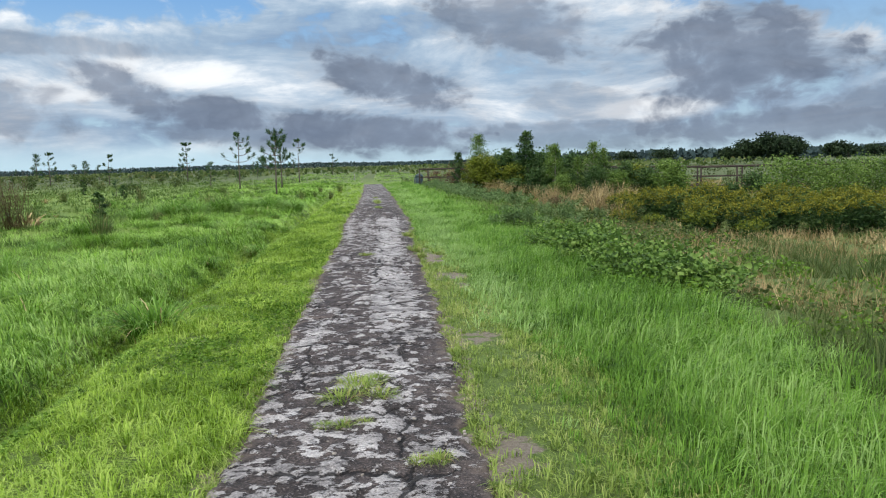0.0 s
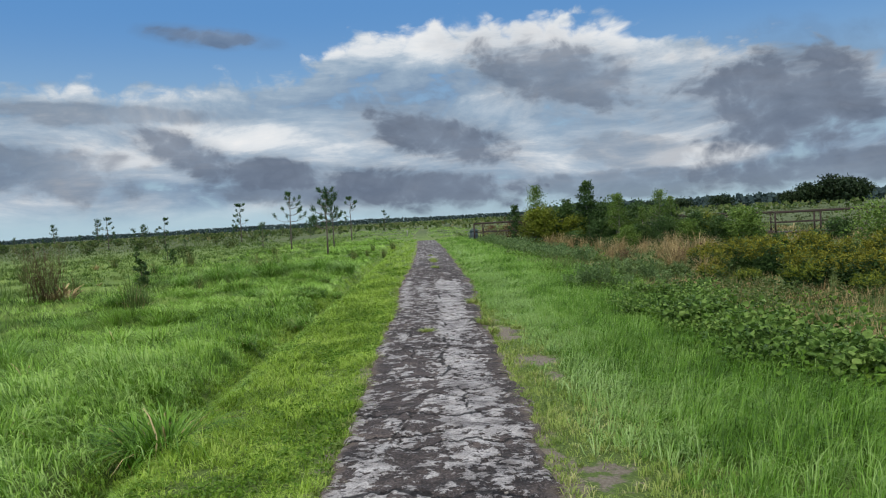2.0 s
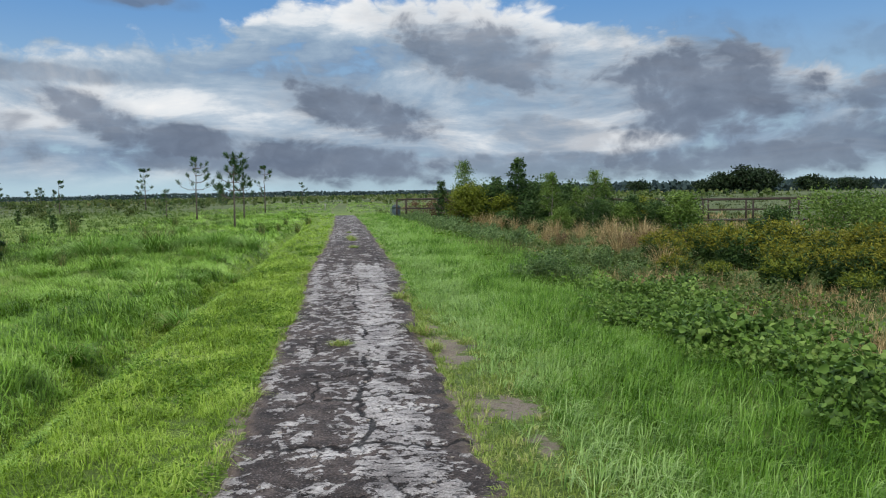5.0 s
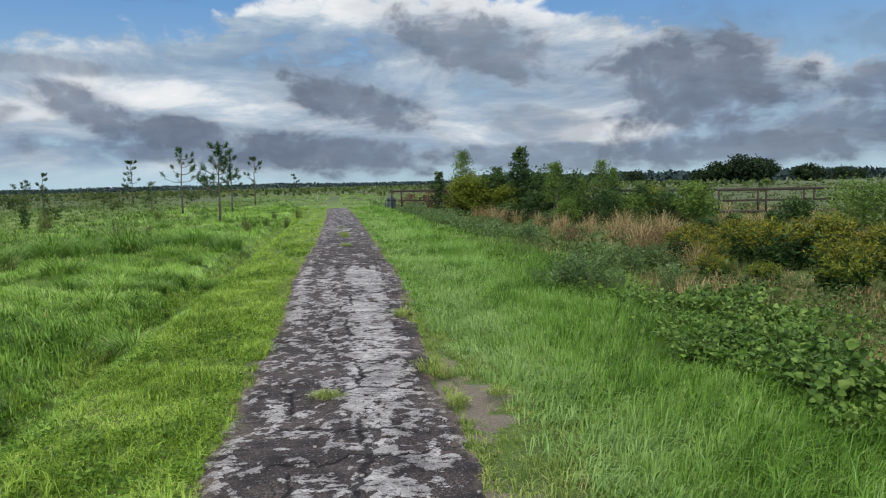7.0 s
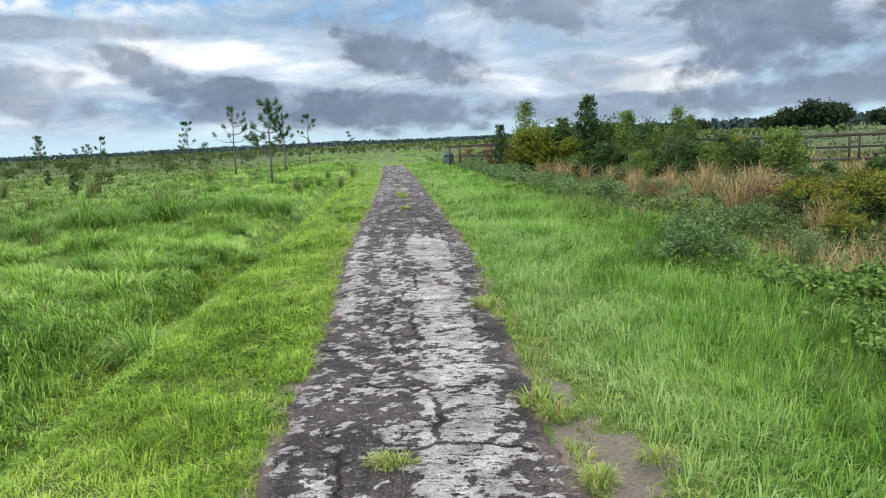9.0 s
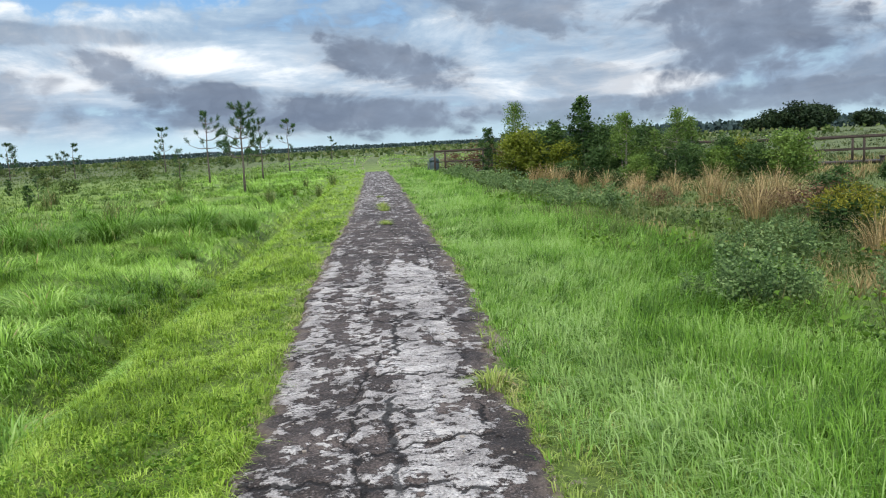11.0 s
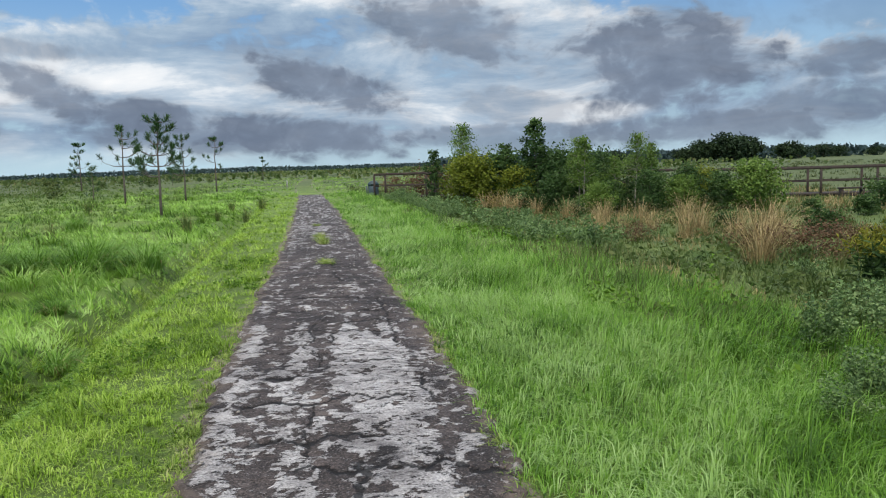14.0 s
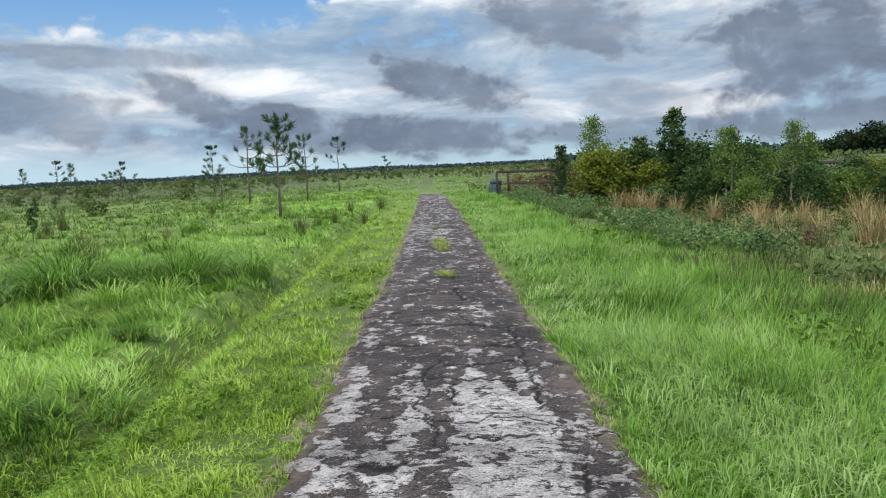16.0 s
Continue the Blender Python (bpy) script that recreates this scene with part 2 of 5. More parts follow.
YELLOW_LEAF = foliage("yellow_green_leaf", [(0.1, (0.066, 0.094, 0.013)), (0.5, (0.154, 0.193, 0.022)), (0.9, (0.297, 0.330, 0.044))], 0.3, 0.8, 0.5, 0.3, 0.2)
FLOWER = foliage("goldenrod_flower", [(0.1, (0.097, 0.109, 0.014)), (0.5, (0.185, 0.189, 0.022)), (0.9, (0.323, 0.311, 0.042))], 0.2, 1.0, 0.7, 0.2)
NEEDLE = foliage("pine_needle", [(0.0, (0.02, 0.05, 0.02)), (0.5, (0.045, 0.10, 0.035)), (1.0, (0.10, 0.17, 0.05))], 0.2, 1.0, 0.5, 0.15)
OAK_LEAF = foliage("live_oak_leaf", [(0.0, (0.012, 0.025, 0.012)), (0.5, (0.025, 0.045, 0.02)), (1.0, (0.05, 0.08, 0.03))], 0.3, 0.1, 0.6, 0.1, 0.2)
# far trees: the haze of distance is put into this bluish leaf colour
HAZED_LEAF = foliage("hazed_distant_wood", [(0.0, (0.032, 0.055, 0.058)), (0.5, (0.042, 0.070, 0.071)), (1.0, (0.055, 0.084, 0.078))], 0.4, 0.02, 0.8, 0.1, 0.2)
TWIG_RUST = foliage("rusty_dead_leaf", [(0.0, (0.06, 0.035, 0.02)), (0.5, (0.13, 0.08, 0.045)), (1.0, (0.22, 0.15, 0.085))], 0.3, 1.0, 0.8, 0.1)
# lying grass: the sheen on its blades is painted as a paler green
SHEEN_GRASS = foliage("sheen_grass", [(0.1, (0.128, 0.225, 0.048)), (0.5, (0.234, 0.385, 0.096)), (0.9, (0.404, 0.556, 0.220))], 0.3, 0.9, 0.45)
CLOVER = foliage("low_herb_green", [(0.1, (0.05, 0.11, 0.012)), (0.5, (0.12, 0.23, 0.025)), (0.9, (0.22, 0.36, 0.05))], 0.3, 0.9)
BARK = surface("grey_bark", [(0.3, (0.05, 0.04, 0.032)), (0.7, (0.17, 0.14, 0.115))], 6.0, 0.9, 0.6, (1, 1, 0.3))
PALE_BARK = surface("pale_bark", [(0.3, (0.20, 0.17, 0.14)), (0.7, (0.42, 0.38, 0.33))], 6.0, 0.9, 0.5, (1, 1, 0.3))
TIMBER = surface("weathered_timber", [(0.3, (0.021, 0.015, 0.012)), (0.7, (0.064, 0.045, 0.034))], 3.0, 0.85, 0.5, (1, 1, 1))
BIN_GREEN = surface("dark_green_plastic", [(0.3, (0.012, 0.03, 0.03)), (0.7, (0.03, 0.06, 0.06))], 4.0, 0.45, 0.1)
BLUE_GREY = surface("blue_grey_metal", [(0.3, (0.030, 0.050, 0.060)), (0.7, (0.070, 0.100, 0.115))], 4.0, 0.5, 0.1)
WHITE_PAINT = surface("grey_paint", [(0.3, (0.25, 0.24, 0.22)), (0.7, (0.42, 0.41, 0.38))], 4.0, 0.6, 0.1)


def trail_material():
    """Old asphalt: dark stony binder, a pale crust left in flakes, brown silt, cracks."""
    m, t, p, s = material("worn_asphalt")
    c = t.nodes.new("ShaderNodeTexCoord").outputs["Object"]

    def given(name):
        n = t.nodes.new("ShaderNodeAttribute")
        n.attribute_name = name
        return n.outputs["Fac"]
    across, crust, crack = given("across"), given("crust"), given("crack")
    drawn = t.nodes.new("ShaderNodeMapping")
    drawn.inputs["Scale"].default_value = (0.62, 1.55, 1.0)
    t.links.new(c, drawn.inputs[0])
    grain, pits = s.noise(c, 75.0, 5.0, 0.75), s.noise(drawn.outputs[0], 20.0, 7.0, 0.76, 0.3)
    blotch, stain = s.noise(c, 1.3, 4.0, 0.55), s.noise(c, 5.0, 5.0, 0.6)
    stones = t.nodes.new("ShaderNodeTexVoronoi")
    stones.inputs["Scale"].default_value = 55.0
    t.links.new(c, stones.inputs["Vector"])
    torn = s.op("ADD", crust, s.op("ADD", s.op("MULTIPLY", s.op("SUBTRACT", pits, 0.5), 2.7), s.op("MULTIPLY", s.op("SUBTRACT", grain, 0.5), 0.7)))
    pale = s.step(torn, -0.02, 0.07)
    skin = s.ramp(s.op("ADD", s.op("MULTIPLY", grain, 0.45), s.op("ADD", s.op("MULTIPLY", stain, 0.35), s.op("MULTIPLY", blotch, 0.2))), [(0.40, (0.125, 0.113, 0.110)), (0.5, (0.36, 0.34, 0.328)), (0.59, (0.64, 0.615, 0.595))])
    binder = s.ramp(s.op("ADD", s.op("MULTIPLY", grain, 0.55), s.op("ADD", s.op("MULTIPLY", stain, 0.25), s.op("MULTIPLY", blotch, 0.2))), [(0.41, (0.009, 0.0077, 0.0072)), (0.5, (0.043, 0.034, 0.0305)), (0.58, (0.150, 0.120, 0.108))])
    chip = s.op("MULTIPLY", s.step(stones.outputs["Distance"], 0.42, 0.25), s.step(s.op("ADD", stones.outputs["Color"], s.op("MULTIPLY", blotch, 0.6)), 0.82, 1.0))
    colour = s.mix(s.op("MULTIPLY", chip, 0.6), binder, (0.24, 0.21, 0.20))
    colour = s.mix(pale, colour, skin)
    silt = s.step(s.op("ADD", s.op("ADD", s.op("MULTIPLY", stain, 0.5), s.op("MULTIPLY", blotch, 0.5)), s.op("MULTIPLY", s.op("POWER", s.op("ABSOLUTE", across), 7.0), 0.34)), 0.60, 0.74)
    colour = s.mix(s.op("MULTIPLY", silt, 0.5), colour, (0.17, 0.132, 0.105))
    craze = t.nodes.new("ShaderNodeTexVoronoi")
    craze.feature = "DISTANCE_TO_EDGE"
    craze.inputs["Scale"].default_value = 5.5
    warp = t.nodes.new("ShaderNodeVectorMath")
    warp.operation = "MULTIPLY_ADD"
    nz = t.nodes.new("ShaderNodeTexNoise")
    nz.inputs["Scale"].default_value, nz.inputs["Detail"].default_value = 9.0, 4.0
    t.links.new(c, nz.inputs["Vector"])
    t.links.new(nz.outputs["Color"], warp.inputs[0])
    warp.inputs[1].default_value = (0.16, 0.16, 0)
    t.links.new(c, warp.inputs[2])
    t.links.new(warp.outputs[0], craze.inputs["Vector"])
    fine_crack = s.op("MULTIPLY", s.step(craze.outputs["Distance"], 0.028, 0.006), s.step(s.op("ADD", stain, s.op("MULTIPLY", blotch, 0.5)), 0.74, 0.92))
    split_open = s.op("MAXIMUM", s.op("MULTIPLY", fine_crack, 0.75), s.step(s.op("ADD", crack, s.op("MULTIPLY", s.op("SUBTRACT", pits, 0.5), 2.2)), 0.50, 0.78))
    colour = s.mix(s.op("MULTIPLY", split_open, 0.9), colour, (0.012, 0.011, 0.0105))
    t.links.new(colour, p.inputs["Base Color"])
    t.links.new(s.op("ADD", 0.5, s.op("MULTIPLY", grain, 0.5)), p.inputs["Roughness"])
    p.inputs["Specular IOR Level"].default_value = 0.3
    height = s.op("SUBTRACT", s.op("ADD", s.op("MULTIPLY", grain, 0.5), s.op("ADD", s.op("MULTIPLY", pale, 0.35), s.op("MULTIPLY", chip, 0.25))), split_open)
    bm = t.nodes.new("ShaderNodeBump")
    bm.inputs["Strength"].default_value, bm.inputs["Distance"].default_value = 1.0, 0.022
    t.links.new(height, bm.inputs["Height"])
    t.links.new(bm.outputs[0], p.inputs["Normal"])
    return m


def ground_material():
    """Soil and thatch under grass; green, olive or sandy by what grows there, darker near the trail for shade between
    blades.
    """
    m, t, p, s = material("field_ground")
    c = t.nodes.new("ShaderNodeTexCoord").outputs["Object"]
    olive = t.nodes.new("ShaderNodeAttribute")
    olive.attribute_name = "olive"
    bare = t.nodes.new("ShaderNodeAttribute")
    bare.attribute_name = "bare"
    fine, mid, far = s.noise(c, 42.0, 6.0, 0.75), s.noise(c, 0.8, 5.0, 0.6), s.noise(c, 0.06, 4.0, 0.6)
    f = s.op("ADD", s.op("ADD", s.op("MULTIPLY", fine, 0.45), s.op("MULTIPLY", mid, 0.3)), s.op("MULTIPLY", far, 0.25))
    green = s.ramp(f, [(0.36, (0.05, 0.085, 0.015)), (0.5, (0.13, 0.21, 0.03)), (0.64, (0.25, 0.34, 0.06))])
    brown = s.ramp(f, [(0.36, (0.035, 0.052, 0.016)), (0.5, (0.07, 0.092, 0.028)), (0.64, (0.125, 0.14, 0.05))])
    sand = s.ramp(fine, [(0.3, (0.10, 0.08, 0.06)), (0.7, (0.29, 0.245, 0.19))])
    colour = s.mix(olive.outputs["Fac"], green, brown)
    # thatch near the trail, darkened to stand in for shade between the blades
    shaded_thatch = t.nodes.new("ShaderNodeAttribute")
    shaded_thatch.attribute_name = "shaded_thatch"
    colour = s.mix(s.op("MULTIPLY", shaded_thatch.outputs["Fac"], 0.85), colour, s.ramp(fine, [(0.35, (0.035, 0.062, 0.010)), (0.65, (0.135, 0.205, 0.026))]))
    colour = s.mix(s.step(s.op("ADD", bare.outputs["Fac"], s.op("MULTIPLY", s.op("SUBTRACT", s.noise(c, 7.0, 6.0, 0.65), 0.5), 1.8)), 0.42, 0.62), colour, sand)
    t.links.new(colour, p.inputs["Base Color"])
    p.inputs["Roughness"].default_value = 0.9
    bm = t.nodes.new("ShaderNodeBump")
    bm.inputs["Strength"].default_value, bm.inputs["Distance"].default_value = 0.8, 0.03
    t.links.new(fine, bm.inputs["Height"])
    t.links.new(bm.outputs[0], p.inputs["Normal"])
    return m


ASPHALT, GROUND = trail_material(), ground_material()

# ---- the lie of the land ----
rng = np.random.default_rng(7)


def vnoise(x, y, scale, seed=0):
    """Smooth lattice noise in 0..1, for arrays."""
    x, y = np.asarray(x, float) * scale, np.asarray(y, float) * scale
    i, j = np.floor(x), np.floor(y)
    fx, fy = x - i, y - j
    fx, fy = fx * fx * (3 - 2 * fx), fy * fy * (3 - 2 * fy)

    def h(a, b):
        v = np.sin(a * 127.1 + b * 311.7 + seed * 74.7) * 43758.5453
        return v - np.floor(v)
    return (h(i, j) * (1 - fx) + h(i + 1, j) * fx) * (1 - fy) + (h(i, j + 1) * (1 - fx) + h(i + 1, j + 1) * fx) * fy


def middle(y):
    """The trail's middle line."""
    y = np.asarray(y, float)
    return -0.19 - 0.0755 * y - 0.0004 * np.clip(y - 20, 0, 60) ** 2


def half_width(y):
    return np.interp(y, [0, 3.4, 10, 12.5, 16.3, 18, 19.2, 21.6, 26, 42, 57], [0.65, 0.66, 0.72, 0.75, 0.72, 0.80, 0.86, 0.85, 0.77, 0.70, 0.66])


def smooth(a, b, v):
    v = np.clip((np.asarray(v, float) - a) / (b - a), 0, 1)
    return v * v * (3 - 2 * v)


def land(x, y):
    """Height of the ground."""
    x, y = np.asarray(x, float), np.asarray(y, float)
    u = x - middle(y)
    z = -0.02 - 0.03 * smooth(0.6, 1.6, np.abs(u))
    z = z - 0.34 * np.exp(-((u + 2.45) / 0.30) ** 2) * smooth(70, 30, y)
    z = z - 0.45 * smooth(2.2, 8.0, u)
    z = z + (0.14 * (vnoise(x, y, 0.45, 3) - 0.5) + 0.22 * (vnoise(x, y, 1.2, 13) - 0.5)) * smooth(2.4, 4, np.abs(u)) * smooth(60, 30, y)
    return z


SOIL = [(0.33, 6.6, 0.20), (0.36, 3.9, 0.2), (0.15, 10.4, 0.28), (-0.08, 12.0, 0.16), (-0.17, 12.6, 0.28), (-0.30, 12.2, 0.18), (-0.44, 13.6, 0.17), (0.25, 9.6, 0.15), (-0.62, 17.0, 0.13)]


def bare_soil(x, y):
    """Where the grass beside the trail is worn away."""
    out = 0 * np.asarray(x, float)
    for px, py, r in SOIL:
        out = np.maximum(out, np.exp(-((x - px) / r) ** 2 - ((y - py) / (1.5 * r)) ** 2))
    return out


def mesh_of(name, verts, sizes, loops, mat, attributes=None, smooth_faces=False):
    """A mesh from arrays: places, corners per face, corner indices."""
    me = bpy.data.meshes.new(name)
    me.vertices.add(len(verts))
    me.vertices.foreach_set("co", np.asarray(verts, np.float32).ravel())
    me.loops.add(len(loops))
    me.loops.foreach_set("vertex_index", np.asarray(loops, np.int32))
    me.polygons.add(len(sizes))
    sizes = np.asarray(sizes, np.int32)
    me.polygons.foreach_set("loop_start", (np.cumsum(sizes) - sizes).astype(np.int32))
    if smooth_faces:
        me.polygons.foreach_set("use_smooth", np.ones(len(sizes), bool))
    for key, values in (attributes or {}).items():
        me.attributes.new(key, "FLOAT", "POINT").data.foreach_set("value", np.asarray(values, np.float32))
    me.update(calc_edges=True)
    me.materials.append(mat)
    return me


def sheet_mesh(name, X, Y, Z, mat, attributes=None):
    """A grid of rows and columns as a mesh."""
    rows, cols = X.shape
    v = np.stack([X, Y, Z], -1).reshape(-1, 3)
    k = np.arange(rows * cols).reshape(rows, cols)
    q = np.stack([k[:-1, :-1], k[:-1, 1:], k[1:, 1:], k[1:, :-1]], -1).reshape(-1)
    return mesh_of(name, v, np.full(len(q) // 4, 4), q, mat, {a: b.ravel() for a, b in (attributes or {}).items()}, True)


def bands(steps):
    """Places along an axis: (from, to, step) stretches joined."""
    return np.unique(np.concatenate([np.arange(a, b + 1e-6, s) for a, b, s in steps]).round(3))


us = bands([(-3000, -600, 300), (-600, -100, 50), (-100, -20, 8), (-20, -5, 1), (-5, 6, 0.14), (6, 20, 1), (20, 100, 8), (100, 600, 50), (600, 3000, 300)])
ys = bands([(-600, -40, 80), (-40, -4, 4), (-4, 30, 0.25), (30, 60, 1), (60, 200, 8), (200, 1000, 80), (1000, 3500, 300)])
U, Y = np.meshgrid(us, ys)
X = U + middle(np.clip(Y, -40, 120))
Z = land(X, Y)
Z[(Y > 130) | (Y < -45)] = np.where(U < 0, -0.05, -0.5)[(Y > 130) | (Y < -45)]
olive = np.maximum(smooth(2.8, 4.2, U) * (0.55 + 0.35 * smooth(30, 60, Y)), smooth(45, 100, Y) * (0.85 + 0.15 * smooth(-5, -60, U)))
bare = 0.85 * bare_soil(X, Y) + np.exp(-((np.abs(U) - half_width(Y) - 0.04) / 0.12) ** 2) * 0.68
# the last attribute marks where shade between blades is put into the ground colour
ground = new("ground", sheet_mesh("ground", X, Y, Z, GROUND, {"olive": olive, "bare": bare, "shaded_thatch": smooth(7, 4, U) * smooth(-3.0, -2.6, U) * smooth(45, 22, Y)}))
tagged(ground, "flat green field ground with sandy bare patches by the trail", "ground", kind="structure")

# the trail: worn pale crust over dark stone, broken by cracks along and across
def layers(x, y, scale, octaves, seed, gain=0.55):
    """Sum of lattice noises, each turned and finer than the last, about zero."""
    out, size, turn = 0 * x, 1.0, 0.5
    for k in range(octaves):
        c0, s0 = math.cos(turn), math.sin(turn)
        out = out + size * (vnoise(x * c0 - y * s0, x * s0 + y * c0, scale, seed + k) - 0.5)
        scale, size, turn = scale * 2.03, size * gain, turn + 1.1
    return out


yt = bands([(-4, 2.2, 0.1), (2.2, 26, 0.018), (26, 36, 0.07), (36, 58, 0.25)])
ct = np.linspace(-1, 1, 85)
C, Y = np.meshgrid(ct, yt)
ragged = half_width(Y) + np.where(C < 0, 0.08 * (vnoise(Y, 0 * Y, 1.1, 5) - 0.5) + 0.08 * (vnoise(Y, 0 * Y, 5, 6) - 0.5) + 0.05 * (vnoise(Y, 0 * Y, 15, 7) - 0.5), 0.09 * (vnoise(Y, 0 * Y, 0.9, 8) - 0.5) + 0.09 * (vnoise(Y, 0 * Y, 5, 9) - 0.5) + 0.05 * (vnoise(Y, 0 * Y, 15, 10) - 0.5))
ragged = ragged + np.where(C > 0, 0.12 * np.exp(-((Y - 18.3) / 1.8) ** 2), 0)
X = middle(Y) + C * ragged
# where the crust is left: two tracks and a strip by the edge, ending in fingers
finger = 20.9 + 1.15 * np.exp(-((C - 0.21) / 0.075) ** 2) + 0.9 * np.exp(-((C - 0.60) / 0.06) ** 2) + 0.85 * np.exp(-((C + 0.28) / 0.09) ** 2) + 0.9 * np.exp(-((C + 0.8) / 0.1) ** 2) + 0.5 * (vnoise(C, 0 * C, 13, 62) - 0.5)
ends = smooth(0.12, -0.12, Y - finger)
right_track = np.exp(-(np.clip(np.abs(C - 0.34) - 0.18, 0, 9) / 0.17) ** 2) * (0.55 + 0.45 * smooth(6, 9, Y))
left_track = 0.66 * np.exp(-((C + 0.33) / 0.17) ** 2) * smooth(13, 16, Y)
edge_strip = 0.74 * np.exp(-((C + 0.80) / 0.13) ** 2) * smooth(12, 17, Y) * smooth(40, 28, Y)
near_floor = 0.44 * smooth(9.5, 6.5, Y)
keep = np.maximum.reduce([right_track * ends, left_track * ends, edge_strip * (0.6 + 0.4 * ends), near_floor, 0.32 * smooth(26, 33, Y) + 0 * C])
keep = keep - 0.25 * smooth(0.72, 0.95, C) - 0.32 * (1 - ends) * smooth(30, 26, Y)
keep = keep * (0.72 + 0.55 * vnoise(X * 1.4, Y * 0.55, 1.0, 63))
coarse = layers(X * 2.2, Y * 0.75, 2.4, 3, 64)
chips_of = layers(X * 1.05, Y * 0.9, 8.5, 3, 70, 0.95)
hold = np.maximum(keep, 0.27 * smooth(0.9, 0.6, C) * ends) - 0.49 + 0.46 * coarse + 1.15 * chips_of
hold = np.clip(hold, -0.42, 0.215)
crust = smooth(-0.05, 0.05, hold)
# cracks
crack = 0 * X
for c0, width, seed, y0, y1 in ((0.13, 0.026, 201, 9, 27), (0.70, 0.018, 203, 12, 23), (-0.45, 0.016, 205, 2, 15), (0.30, 0.016, 207, 2, 11), (-0.12, 0.015, 209, 14, 22)):
    line = c0 * half_width(Y) + 0.17 * layers(Y, 0 * Y + seed, 1.1, 6, seed, 0.68)
    there = smooth(y0, y0 + 0.5, Y) * smooth(y1, y1 - 0.5, Y) * smooth(0.40, 0.62, vnoise(Y, 0 * Y, 1.3, seed + 31))
    crack = np.maximum(crack, there * np.exp(-(np.abs(X - middle(Y) - line) / width) ** 2))
spread = random.Random(51)
y0 = 2.4
while y0 < 27:
    tilt, reach, at = spread.uniform(-0.22, 0.22), spread.uniform(0.35, 1.1), spread.uniform(-0.5, 0.5)
    rows = np.abs(yt - y0) < 0.7
    x1, y1, c1 = X[rows], Y[rows], C[rows]
    line = y0 + tilt * c1 + 0.20 * layers(x1, 0 * x1 + y0, 2.6, 5, int(y0 * 7), 0.7)
    crack[rows] = np.maximum(crack[rows], smooth(reach, reach - 0.25, np.abs(c1 - at)) * np.exp(-(np.abs(y1 - line) / spread.uniform(0.018, 0.036)) ** 2))
    y0 += spread.uniform(0.25, 0.95)
crack = crack * smooth(34, 26, Y)
grit = layers(X, Y, 22.0, 2, 90)
Z = 0.004 + 0.022 * (1 - C ** 2) - 0.035 * smooth(0.96, 1.0, np.abs(C)) + 0.02 * (vnoise(X, Y, 2.2, 11) - 0.5) + 0.012 * (vnoise(X, Y, 9, 12) - 0.5)
Z = Z + 0.006 * crust - 0.010 * crack + 0.009 * grit * (1 - 0.7 * crust)
trail = new("path", sheet_mesh("path", X, Y, Z, ASPHALT, {"across": C, "crust": hold, "crack": crack}))
tagged(trail, "narrow worn asphalt path, dark with pale flaking patches", "path", kind="structure")


# ---- grass and leaves ----
def blades(P, height, width, lean, way, tone):
    """Bent blades at the places P: corners, face sizes, indices, tones."""
    n = len(P)
    side = way + math.pi / 2 + rng.normal(0, 0.5, n)
    L = np.stack([np.cos(way), np.sin(way), 0 * way], -1)
    R = np.stack([np.cos(side), np.sin(side), 0 * side], -1) * (np.asarray(width) / 2)[:, None]
    up = np.array([0, 0, 1.0])
    h, b = np.asarray(height)[:, None], np.asarray(lean)[:, None]
    bow = P + up * h * (0.62 - 0.06 * b) + L * h * b * 0.27
    tip = P + up * h * (1 - 0.48 * b) + L * h * b * 0.98
    V = np.stack([P - R * 0.85, P + R * 0.85, bow + R * 0.9, bow - R * 0.9, tip], 1).reshape(-1, 3)
    loops = (np.arange(n)[:, None] * 5 + np.array([0, 1, 2, 3, 3, 2, 4])).ravel()
    return V, np.tile([4, 3], n), loops, np.repeat(tone, 5)


def straight_blades(P, height, width, lean, way, tone):
    """Plain blades for grass far off."""
    side = way + math.pi / 2
    L = np.stack([np.cos(way), np.sin(way), 0 * way], -1)
    R = np.stack([np.cos(side), np.sin(side), 0 * side], -1) * (np.asarray(width) / 2)[:, None]
    h, b = np.asarray(height)[:, None], np.asarray(lean)[:, None]
    V = np.stack([P - R, P + R, P + np.array([0, 0, 1.0]) * h * (1 - 0.42 * b) + L * h * b * 0.9], 1).reshape(-1, 3)
    return V, np.full(len(P), 3), np.arange(3 * len(P)), np.repeat(tone, 3)


